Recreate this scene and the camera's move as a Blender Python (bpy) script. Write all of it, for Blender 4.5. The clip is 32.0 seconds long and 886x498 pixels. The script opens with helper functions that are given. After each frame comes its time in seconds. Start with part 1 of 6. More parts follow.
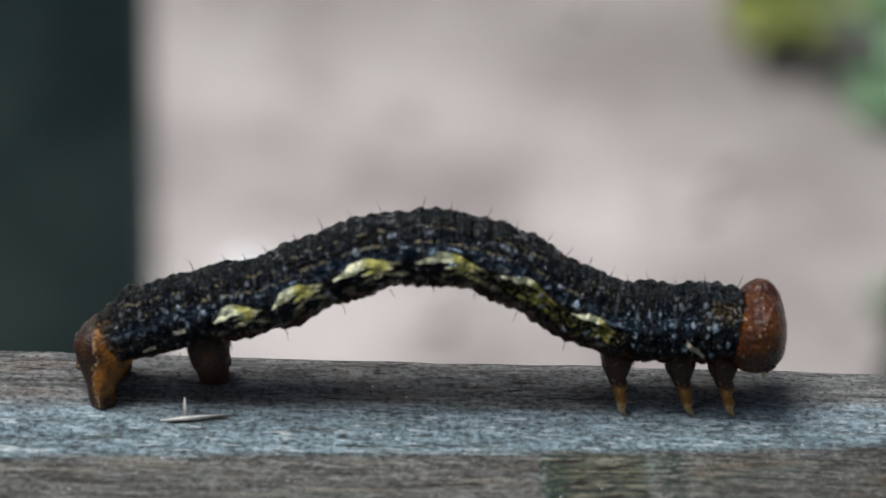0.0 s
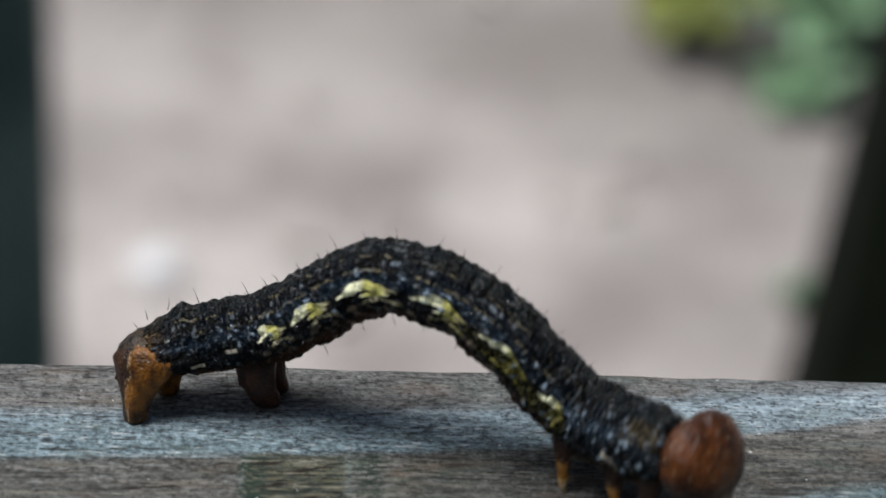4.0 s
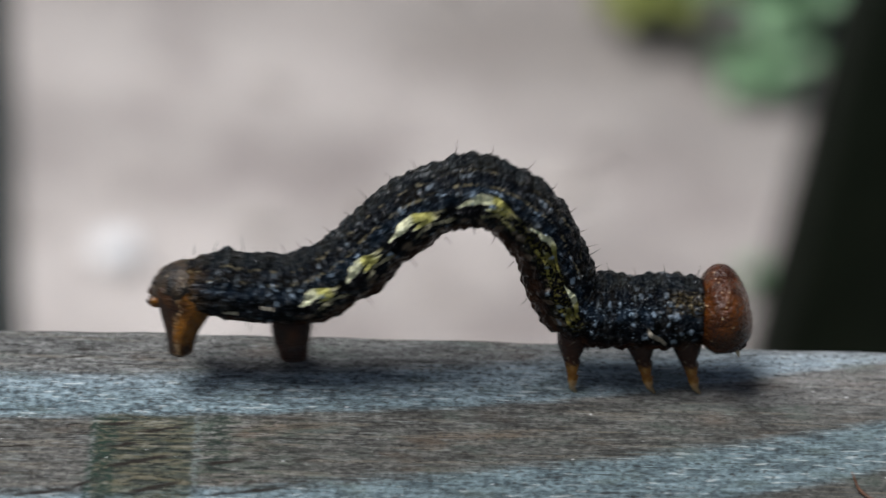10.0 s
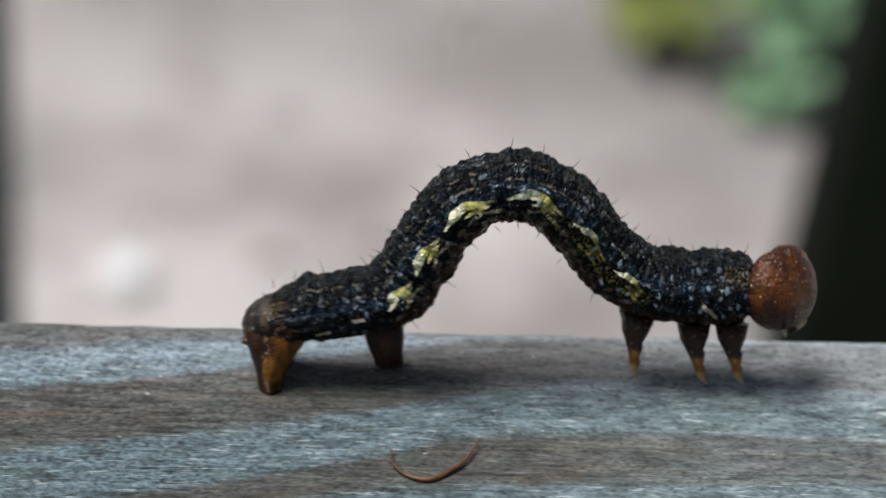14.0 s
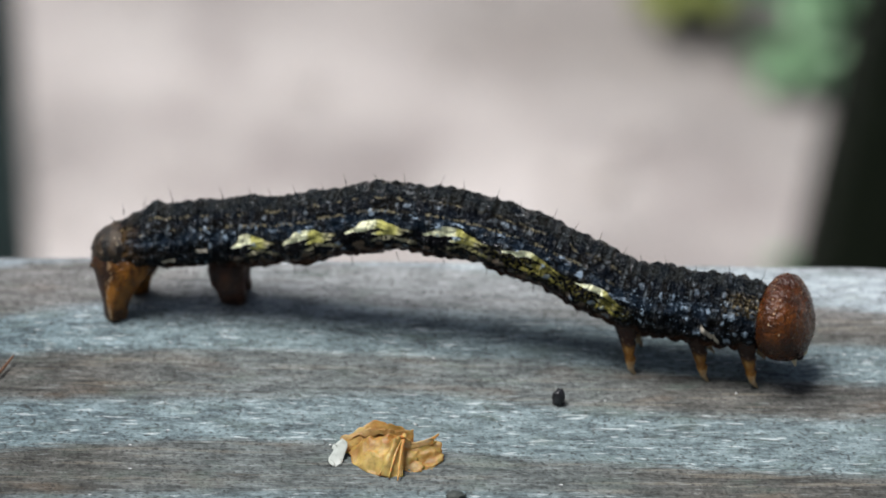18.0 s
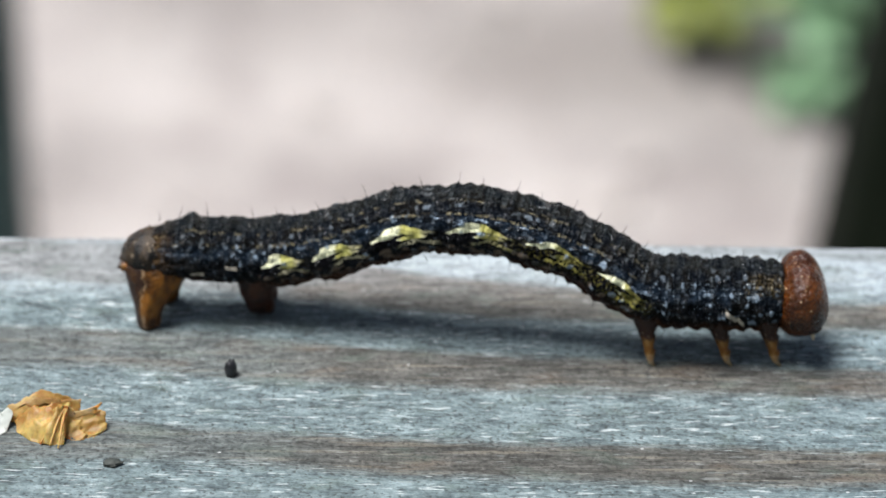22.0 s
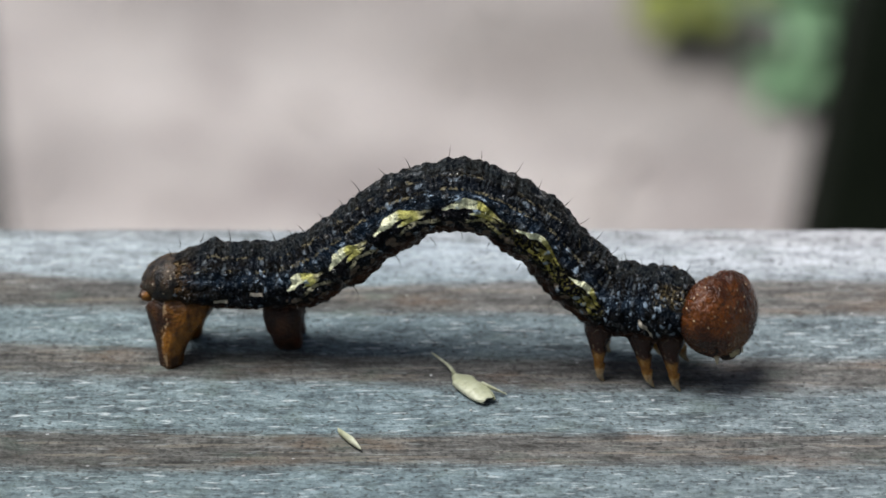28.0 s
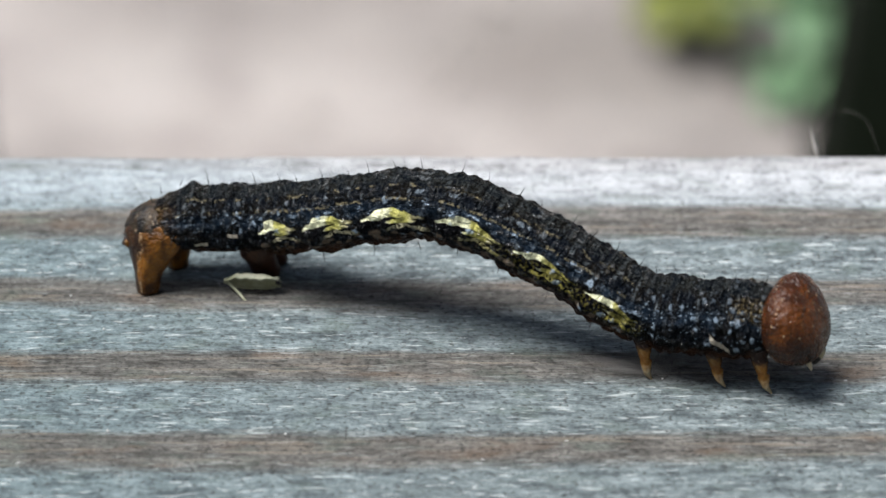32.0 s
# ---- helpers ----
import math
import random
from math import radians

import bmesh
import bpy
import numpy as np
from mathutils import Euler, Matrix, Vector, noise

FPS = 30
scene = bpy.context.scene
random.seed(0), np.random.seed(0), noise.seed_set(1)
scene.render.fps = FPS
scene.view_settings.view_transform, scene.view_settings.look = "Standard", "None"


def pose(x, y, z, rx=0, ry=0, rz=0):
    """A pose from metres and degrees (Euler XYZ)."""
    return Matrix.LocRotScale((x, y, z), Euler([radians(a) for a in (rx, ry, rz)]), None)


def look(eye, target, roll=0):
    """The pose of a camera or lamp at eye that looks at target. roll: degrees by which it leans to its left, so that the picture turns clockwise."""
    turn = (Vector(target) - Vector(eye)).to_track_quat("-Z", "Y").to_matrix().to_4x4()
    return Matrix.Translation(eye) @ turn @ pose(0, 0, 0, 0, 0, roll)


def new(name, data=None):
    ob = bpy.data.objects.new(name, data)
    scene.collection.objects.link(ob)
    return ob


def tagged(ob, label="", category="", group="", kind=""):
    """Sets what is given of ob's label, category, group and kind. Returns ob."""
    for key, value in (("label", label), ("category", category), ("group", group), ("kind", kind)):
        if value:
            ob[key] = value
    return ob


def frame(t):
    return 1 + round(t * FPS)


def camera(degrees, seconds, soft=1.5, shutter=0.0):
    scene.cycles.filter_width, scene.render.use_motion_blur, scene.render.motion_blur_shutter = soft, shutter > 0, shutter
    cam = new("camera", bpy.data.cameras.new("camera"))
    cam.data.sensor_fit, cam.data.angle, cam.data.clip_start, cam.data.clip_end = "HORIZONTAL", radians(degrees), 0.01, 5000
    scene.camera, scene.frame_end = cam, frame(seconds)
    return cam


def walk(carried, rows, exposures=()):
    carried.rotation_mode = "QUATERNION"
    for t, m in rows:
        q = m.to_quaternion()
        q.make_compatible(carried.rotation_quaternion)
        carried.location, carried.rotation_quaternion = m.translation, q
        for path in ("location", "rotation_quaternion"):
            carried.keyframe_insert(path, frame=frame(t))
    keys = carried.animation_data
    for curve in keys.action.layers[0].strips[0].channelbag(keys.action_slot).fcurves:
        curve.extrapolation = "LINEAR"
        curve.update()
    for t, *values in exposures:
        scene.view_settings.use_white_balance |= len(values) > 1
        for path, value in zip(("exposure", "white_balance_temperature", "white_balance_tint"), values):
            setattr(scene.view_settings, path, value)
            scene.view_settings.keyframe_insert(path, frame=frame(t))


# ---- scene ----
# Lengths of the small world on the rail are given in millimetres and brought to metres by MM.
MM = 0.001


def shot(x, y, z, yaw, pitch, roll):
    """A camera pose in millimetres and degrees: yaw to the right of +y, pitch below the horizontal."""
    return pose(x * MM, y * MM, z * MM, 90 - pitch, 0, -yaw) @ pose(0, 0, 0, 0, 0, roll)


# ---- camera ----
cam = camera(16.503, 32.0, soft=1.45, shutter=0.5)
cam.data.dof.use_dof = True
cam.data.dof.focus_distance = 0.1285
cam.data.dof.aperture_fstop = 54.0
cam.data.dof.aperture_blades = 0
walk(cam, [
    (0, shot(-5.747, -100.304, 70.820, 0.770, 31.378, 1.969)),
    (0.5, shot(-6.065, -100.157, 70.206, 0.914, 31.367, 2.125)),
    (1, shot(-3.479, -101.080, 71.300, 0.913, 31.272, 2.127)),
    (1.5, shot(-1.385, -101.851, 71.413, 0.976, 31.256, 2.069)),
    (2, shot(-0.623, -101.748, 71.606, 1.204, 31.361, 2.038)),
    (2.5, shot(0.218, -101.478, 71.909, 1.396, 31.420, 2.194)),
    (3, shot(1.239, -102.092, 71.547, 1.740, 31.394, 2.380)),
    (3.5, shot(2.664, -102.656, 73.173, 2.117, 31.452, 2.408)),
    (4, shot(3.267, -101.873, 72.659, 2.480, 31.461, 2.612)),
    (4.5, shot(3.135, -102.353, 71.596, 2.755, 31.617, 2.838)),
    (6.5, shot(2.041, -106.832, 72.249, 3.019, 31.865, 3.087)),
    (7, shot(1.922, -107.042, 72.270, 3.126, 31.867, 3.112)),
    (7.5, shot(2.090, -106.680, 72.964, 3.079, 31.912, 2.940)),
    (8, shot(3.069, -106.232, 72.483, 3.041, 31.875, 2.934)),
    (8.5, shot(3.654, -105.947, 71.983, 3.173, 31.902, 3.041)),
    (9, shot(4.371, -105.742, 72.840, 3.199, 31.952, 3.037)),
    (9.5, shot(5.577, -106.008, 73.232, 3.265, 31.809, 3.266)),
    (10, shot(8.240, -105.318, 74.046, 3.182, 31.719, 3.172)),
    (10.5, shot(11.058, -106.162, 73.414, 3.194, 31.592, 3.273)),
    (11, shot(12.341, -105.881, 74.232, 3.216, 31.669, 3.136)),
    (11.5, shot(15.160, -105.954, 74.301, 3.050, 31.603, 3.086)),
    (12, shot(20.658, -107.382, 73.769, 3.184, 31.390, 3.092)),
    (12.5, shot(22.681, -108.482, 74.119, 3.360, 31.431, 3.028)),
    (13, shot(24.640, -108.387, 74.818, 2.576, 31.477, 2.671)),
    (13.5, shot(26.503, -109.124, 75.042, 2.399, 31.309, 2.592)),
    (14, shot(29.089, -109.618, 75.140, 2.261, 31.282, 2.515)),
    (14.5, shot(34.365, -109.766, 75.404, 2.059, 31.277, 2.258)),
    (16.5, shot(42.202, -112.886, 76.476, 1.454, 31.313, 1.841)),
    (17, shot(47.018, -114.047, 76.926, 1.466, 31.443, 1.532)),
    (17.5, shot(49.124, -114.344, 76.621, 1.380, 31.782, 1.581)),
    (18, shot(52.078, -114.363, 75.531, 1.020, 31.727, 1.258)),
    (18.5, shot(53.479, -114.717, 74.968, 0.621, 31.778, 0.986)),
    (19, shot(57.458, -115.177, 73.486, 0.734, 31.543, 1.012)),
    (19.5, shot(58.530, -115.971, 74.046, 0.391, 31.722, 0.815)),
    (20, shot(60.206, -116.163, 75.629, 0.412, 31.867, 0.763)),
    (20.5, shot(63.823, -116.276, 74.375, 0.536, 31.623, 0.947)),
    (21, shot(65.029, -116.514, 74.474, 0.564, 31.447, 1.000)),
    (21.5, shot(65.789, -116.666, 75.077, 0.418, 31.389, 0.873)),
    (22, shot(67.965, -117.278, 74.749, 0.261, 31.226, 0.794)),
    (22.5, shot(68.351, -117.044, 74.562, 0.228, 31.218, 0.734)),
    (23, shot(69.894, -116.972, 74.919, 0.189, 31.237, 0.628)),
    (23.5, shot(73.601, -116.623, 74.251, 0.188, 31.118, 0.512)),
    (24, shot(77.173, -115.927, 73.744, 0.178, 31.131, 0.431)),
    (24.5, shot(78.159, -116.159, 73.331, 0.171, 31.073, 0.464)),
    (26.5, shot(86.906, -116.920, 73.581, -0.049, 31.259, 0.288)),
    (27, shot(89.095, -116.090, 73.557, -0.209, 31.226, 0.196)),
    (27.5, shot(93.032, -116.649, 73.387, -0.213, 31.254, -0.085)),
    (28, shot(94.280, -116.374, 73.616, -0.265, 31.272, -0.112)),
    (28.5, shot(95.333, -116.596, 73.351, -0.337, 31.205, -0.197)),
    (29, shot(97.128, -117.007, 72.706, -0.373, 31.187, -0.207)),
    (29.5, shot(99.468, -116.798, 72.361, -0.510, 31.144, -0.326)),
    (30, shot(104.584, -116.023, 71.740, -0.597, 31.148, -0.479)),
    (30.5, shot(104.083, -116.987, 71.920, -0.433, 31.198, -0.293)),
    (31, shot(107.663, -117.636, 71.589, -0.598, 31.191, -0.361)),
    (31.5, shot(109.777, -119.218, 71.150, -0.772, 31.093, -0.385)),
    (32, shot(111.108, -118.675, 70.560, -0.822, 31.115, -0.405)),
], exposures=[
    (0, 0.44, 6180, 9), (4, 0.40, 6180, 9), (7, 0.41, 6180, 9), (8, 0.28, 6180, 9), (9, 0.24, 6180, 9), (10, 0.42, 6180, 9), (11, 0.45, 6260, 9), (13, 0.50, 6260, 9), (14, 0.51, 6210, 9), (17, 0.69, 6210, 9), (18, 0.74, 6210, 9), (19, 0.83, 6210, 9), (20, 1.23, 6210, 9), (21, 1.06, 6210, 9), (23, 1.02, 6210, 9), (24, 0.87, 6210, 9), (27, 0.74, 6210, 9), (28, 0.61, 6210, 9), (29, 0.65, 6210, 9), (30, 0.91, 6210, 9), (31, 1.00, 6300, 9), (32, 0.85, 6300, 9)
])

# ---- light: open shade under a bright, even sky ----
world = bpy.data.worlds.new("sky")
scene.world = world
world.use_nodes = True
sky = world.node_tree.nodes.new("ShaderNodeTexSky")
sky.sky_type = "NISHITA"
sky.sun_disc = False
sky.sun_elevation = radians(70)
sky.sun_rotation = radians(267)
sky.dust_density = 5.0
world.node_tree.nodes["Background"].inputs["Strength"].default_value = 0.040
world.node_tree.links.new(sky.outputs["Color"], world.node_tree.nodes["Background"].inputs["Color"])

sun = new("sun", bpy.data.lights.new("sun", "SUN"))
sun.data.energy = 3.2
sun.data.angle = radians(32)
sun.data.color = (1.0, 0.985, 0.975)
sun.matrix_basis = look((-0.36, -0.02, 1.0), (0, 0, 0))


# ---- materials ----
class Graph:
    """A short way to write node materials."""

    def __init__(self, name, rough=0.7, spec=0.5):
        self.mat = bpy.data.materials.new(name)
        self.mat.use_nodes = True
        self.tree = self.mat.node_tree
        self.bsdf = self.tree.nodes["Principled BSDF"]
        self.bsdf.inputs["Roughness"].default_value = rough
        self.bsdf.inputs["Specular IOR Level"].default_value = spec

    def put(self, socket, value):
        if isinstance(value, bpy.types.NodeSocket):
            self.tree.links.new(value, socket)
        else:
            socket.default_value = value

    def node(self, kind, out=0, feature=None, uv_map=None, **inputs):
        n = self.tree.nodes.new("ShaderNode" + kind)
        if feature:
            n.feature = feature
        if uv_map:
            n.uv_map = uv_map
        for key, value in inputs.items():
            self.put(n.inputs[key.replace("_", " ")], value)
        return n.outputs[out]

    def math(self, op, a, b=0.0, c=0.0):
        n = self.tree.nodes.new("ShaderNodeMath")
        n.operation = op
        for s, v in zip(n.inputs, (a, b, c)):
            self.put(s, v)
        return n.outputs[0]

    def add(self, a, b):
        return self.math("ADD", a, b)

    def sub(self, a, b):
        return self.math("SUBTRACT", a, b)

    def mul(self, a, b):
        return self.math("MULTIPLY", a, b)

    def step(self, x, lo, hi, a=0.0, b=1.0):
        n = self.tree.nodes.new("ShaderNodeMapRange")
        n.interpolation_type = "SMOOTHSTEP"
        for s, v in zip(n.inputs, (x, lo, hi, a, b)):
            self.put(s, v)
        return n.outputs[0]

    def mix(self, fac, a, b, kind="MIX"):
        n = self.tree.nodes.new("ShaderNodeMix")
        n.data_type = "RGBA"
        n.blend_type = kind
        for key, v in ((0, fac), (6, a), (7, b)):
            self.put(n.inputs[key], (*v, 1.0) if isinstance(v, tuple) and len(v) == 3 else v)
        return n.outputs[2]

    def coord(self, which="Object"):
        return self.node("TexCoord", out=which)

    def split(self, v):
        n = self.tree.nodes.new("ShaderNodeSeparateXYZ")
        self.put(n.inputs[0], v)
        return n.outputs[0], n.outputs[1], n.outputs[2]

    def join(self, x, y, z=0.0):
        n = self.tree.nodes.new("ShaderNodeCombineXYZ")
        for s, v in zip(n.inputs, (x, y, z)):
            self.put(s, v)
        return n.outputs[0]

    def scaled(self, v, sx, sy, sz):
        n = self.tree.nodes.new("ShaderNodeMapping")
        self.put(n.inputs["Vector"], v)
        n.inputs["Scale"].default_value = (sx, sy, sz)
        return n.outputs[0]

    def add_vector(self, v, w, amount):
        """v moved by the colour w, taken about its middle."""
        n = self.tree.nodes.new("ShaderNodeVectorMath")
        n.operation = "MULTIPLY_ADD"
        self.put(n.inputs[0], w)
        n.inputs[1].default_value = (amount,) * 3
        self.put(n.inputs[2], v)
        return n.outputs[0]

    def noise(self, v, scale, detail=4.0, rough=0.55, distort=0.0):
        return self.node("TexNoise", Vector=v, Scale=scale, Detail=detail, Roughness=rough, Distortion=distort)

    def cells(self, v, scale, out="Distance", feature="F1"):
        return self.node("TexVoronoi", out=out, feature=feature, Vector=v, Scale=scale)

    def ramp(self, x, *stops):
        n = self.tree.nodes.new("ShaderNodeValToRGB")
        e = n.color_ramp.elements
        while len(e) < len(stops):
            e.new(0.5)
        for k, (p, c) in zip(e, stops):
            k.position, k.color = p, (*c, 1.0)
        self.put(n.inputs[0], x)
        return n.outputs[0]

    def curve(self, x, points):
        """A smooth curve through points given in millimetres, over x in -30 to 140 and y in -30 to 20."""
        n = self.tree.nodes.new("ShaderNodeFloatCurve")
        c = n.mapping.curves[0]
        pts = [((px + 30) / 170, (py + 30) / 50) for px, py in points]
        c.points[0].location, c.points[1].location = pts[0], pts[-1]
        for p in pts[1:-1]:
            c.points.new(*p)
        n.mapping.update()
        self.put(n.inputs["Value"], self.mul(self.add(x, 30.0), 1 / 170))
        return self.sub(self.mul(n.outputs[0], 50.0), 30.0)

    def color(self, c):
        self.put(self.bsdf.inputs["Base Color"], (*c, 1.0) if isinstance(c, tuple) and len(c) == 3 else c)
        return self

    def rough(self, r):
        self.put(self.bsdf.inputs["Roughness"], r)
        return self

    def bump(self, h, distance, strength=1.0, normal=None):
        n = self.tree.nodes.new("ShaderNodeBump")
        n.inputs["Distance"].default_value, n.inputs["Strength"].default_value = distance, strength
        self.put(n.inputs["Height"], h)
        if normal is not None:
            self.put(n.inputs["Normal"], normal)
        self.put(self.bsdf.inputs["Normal"], n.outputs[0])
        return n.outputs[0]


SPLITS = ((-7.6, -4.96, -3.5, -3.9, 0.16), (-3.1, -5.43, -0.6, -4.9, 0.10), (-0.9, -5.0, 0.3, -4.1, 0.12), (-0.6, -7.64, 1.7, -6.5, 0.14), (3.2, -7.29, 4.5, -6.67, 0.10), (-7.8, -1.13, -6.2, -1.08, 0.08),
          (-5.0, -2.17, -2.4, -1.91, 0.08), (0.0, -0.34, 1.8, -0.11, 0.12), (1.6, -0.82, 3.7, -0.37, 0.09), (0.4, -3.3, 3.3, -2.4, 0.12), (1.5, -5.11, 3.8, -4.18, 0.13), (4.5, -3.04, 6.3, -2.69, 0.12),
          (4.7, -5.12, 8.1, -4.42, 0.11), (0.4, -1.89, 2.1, -1.51, 0.09), (-15.5, 1.68, -12.6, 2.26, 0.13))


def wood_material():
    """Weathered grey softwood: pale bluish early wood, brown late wood in long bands, fibres, cracks and specks."""
    g = Graph("weathered_wood", 0.82, 0.25)
    p = g.scaled(g.coord(), 1000, 1000, 1000)
    x, y, _ = g.split(p)
    wob = g.sub(g.noise(g.scaled(p, 0.08, 0.5, 0.5), 1.0, 4.0), 0.5)
    fray = g.sub(g.noise(g.scaled(p, 0.5, 6.0, 6.0), 1.0, 3.0), 0.5)
    yy = g.add(y, g.add(g.mul(wob, 0.9), g.mul(fray, 0.9)))

    def band(top, bottom, soft):
        t, b = g.curve(x, top), g.curve(x, bottom)
        return g.mul(g.step(g.sub(t, yy), -soft, soft), g.step(g.sub(yy, b), -soft * 1.6, soft * 1.6))

    first = band([(-30, -1.5), (-8, -0.1), (5, 0.5), (13, 1.3), (18, 1.9), (23, 3.0), (30, 4.7), (37, 6.4), (53, 6.3), (61, 5.3), (70, 3.3), (84, 1.7), (102, 2.0), (140, 1.8)],
                 [(-30, -7.0), (-1, -5.2), (7, -4.4), (13, -3.6), (20, -2.2), (24, -1.5), (30, 0.0), (37, 2.4), (45, 3.3), (53, 2.7), (58, 2.0), (70, 0.2), (84, -0.6), (140, -0.6)], 0.35)
    second = band([(-30, -16.0), (0, -12.5), (12.7, -8.6), (19.7, -6.5), (26, -4.7), (31, -3.0), (35, -1.5), (40, -1.0), (46, -0.8), (57, -1.4), (64, -2.4), (74, -3.2), (90, -4.2), (140, -4.2)],
                  [(-30, -24.0), (12, -13.0), (24, -8.0), (31, -5.6), (43, -4.9), (53, -4.4), (60, -5.2), (69, -5.7), (85, -6.2), (101, -6.8), (140, -6.2)], 0.4)
    third = band([(-30, -24.0), (20, -14.0), (31, -9.5), (41, -8.2), (47, -7.8), (57, -9.0), (74, -10.0), (101, -10.2), (140, -10.1)],
                 [(-30, -29.0), (20, -19.0), (31, -13.0), (41, -11.9), (57, -11.6), (69, -12.5), (101, -12.5), (140, -12.3)], 0.35)
    fourth = band([(-30, -27.0), (60, -17.0), (85, -16.2), (120, -16.3), (140, -15.5)], [(-30, -29.0), (60, -19.0), (90, -19.0), (140, -17.5)], 0.35)
    edge = band([(-30, 19.0), (140, 19.0)], [(-30, 2.5), (-12, 3.0), (0, 3.4), (9, 3.8), (16, 4.6), (22, 5.5), (40, 6.3), (62, 6.4), (90, 5.4), (140, 5.3)], 0.4)
    edge = g.mul(edge, g.step(x, 10.0, 50.0, 0.95, 0.4))
    brown = first
    for m in (second, third, fourth, edge):
        brown = g.math("MAXIMUM", brown, m)
    streak = g.noise(g.scaled(p, 0.22, 2.4, 2.4), 1.0, 3.0, 0.6)
    dash = g.noise(g.scaled(p, 3.0, 4.2, 4.2), 1.0, 2.5, 0.65)
    mottle = g.sub(g.noise(g.scaled(p, 0.55, 1.5, 1.5), 1.0, 3.0, 0.6), 0.5)
    # The older, rougher end of the rail has the stronger grain.
    worn = g.step(x, 10.0, 48.0, 0.86, 0.44)
    fibre = g.sub(g.add(g.mul(streak, 0.30), g.mul(dash, 0.70)), 0.5)
    fibre = g.add(g.add(g.mul(fibre, worn), g.mul(mottle, 0.42)), 0.505)
    fine = g.noise(g.scaled(p, 4.0, 4.8, 4.8), 1.0, 1.0, 0.5)
    blotch = g.noise(g.scaled(p, 0.35, 0.8, 0.8), 1.0, 3.0)
    pale = g.ramp(fibre, (0.36, (0.034, 0.044, 0.045)), (0.45, (0.095, 0.121, 0.127)), (0.53, (0.166, 0.210, 0.213)), (0.66, (0.30, 0.366, 0.376)))
    # Towards the far edge the pale bands are lightened to nearly white.
    far_pale = g.mul(g.step(y, 0.5, 4.2), g.step(x, 5.0, 50.0, 0.35, 1.0))
    pale = g.mix(g.mul(far_pale, 0.72), pale, g.ramp(fibre, (0.36, (0.155, 0.172, 0.176)), (0.5, (0.39, 0.425, 0.44)), (0.64, (0.55, 0.595, 0.615))))
    dark = g.ramp(fibre, (0.37, (0.022, 0.020, 0.016)), (0.45, (0.058, 0.054, 0.046)), (0.54, (0.098, 0.090, 0.078)), (0.66, (0.185, 0.170, 0.148)))
    # Long warm fibres run through the brown bands.
    vein = g.noise(g.scaled(p, 0.16, 3.4, 3.4), 1.0, 3.0, 0.6)
    dark = g.mix(g.step(vein, 0.54, 0.64, 0.0, 0.6), dark, (0.185, 0.158, 0.120))
    dark = g.mix(g.step(vein, 0.46, 0.37, 0.0, 0.55), dark, (0.040, 0.033, 0.026))
    rust = g.noise(g.scaled(p, 0.20, 0.6, 0.6), 1.0, 2.0, 0.5)
    dark = g.mix(g.step(rust, 0.54, 0.70, 0.0, 0.5), dark, (0.125, 0.082, 0.050))
    dark = g.mix(g.mul(far_pale, 0.5), dark, g.ramp(fibre, (0.36, (0.10, 0.092, 0.086)), (0.5, (0.235, 0.218, 0.207)), (0.64, (0.36, 0.34, 0.33))))
    # Both ends of the rail are the greyer and bluer.
    pale = g.mix(g.math("MAXIMUM", g.step(x, 50.0, 25.0), g.step(x, 78.0, 92.0, 0.0, 0.4)), pale, g.mix(1.0, pale, (0.94, 1.0, 1.07), "MULTIPLY"))
    faded = g.mul(g.step(x, 38.0, 46.0), g.step(x, 66.0, 58.0))
    # The last stretch is bleached: its brown bands are thinner stained and rosier.
    bleached = g.step(x, 84.0, 100.0)
    rosy = g.step(x, 88.0, 112.0)
    pale = g.mix(rosy, pale, g.mix(1.0, pale, (1.10, 1.01, 0.99), "MULTIPLY"))
    pale = g.mix(g.mul(rosy, g.step(y, 1.0, 4.5)), pale, g.mix(1.0, pale, (1.28, 1.26, 1.25), "MULTIPLY"))
    dark = g.mix(g.mul(bleached, 0.45), dark, g.mix(1.0, dark, (1.62, 1.40, 1.34), "MULTIPLY"))
    c = g.mix(g.mul(brown, g.sub(0.92, g.add(g.mul(faded, 0.30), g.mul(bleached, 0.12)))), pale, dark)
    iso = g.noise(g.scaled(p, 0.10, 2.1, 2.1), 1.0, 3.0, 0.55, 0.3)
    crack = g.mul(g.step(g.math("ABSOLUTE", g.sub(iso, 0.5)), 0.014, 0.004), g.step(g.noise(g.scaled(p, 0.12, 0.35, 0.35), 1.0, 2.0), 0.44, 0.56))
    c = g.mix(g.mul(crack, g.step(x, 12.0, 40.0, 0.9, 0.45)), c, (0.012, 0.010, 0.008))
    c = g.mix(g.mul(g.step(fine, 0.40, 0.32, 0.0, 0.7), g.step(x, 15.0, 45.0, 1.0, 0.9)), c, (0.028, 0.027, 0.025))
    # Near-white glints, painted along the grain of the pale bands.
    glint = g.noise(g.scaled(p, 0.8, 5.0, 5.0), 1.0, 2.0, 0.6)
    c = g.mix(g.mul(g.step(glint, 0.59, 0.70, 0.0, 0.65), g.sub(1.0, g.mul(brown, 0.75))), c, (0.56, 0.60, 0.59))
    c = g.mix(g.step(blotch, 0.52, 0.72, 0.0, 0.35), c, (0.11, 0.14, 0.115))
    torn = g.noise(g.scaled(p, 0.55, 3.8, 3.8), 1.0, 4.0, 0.65)
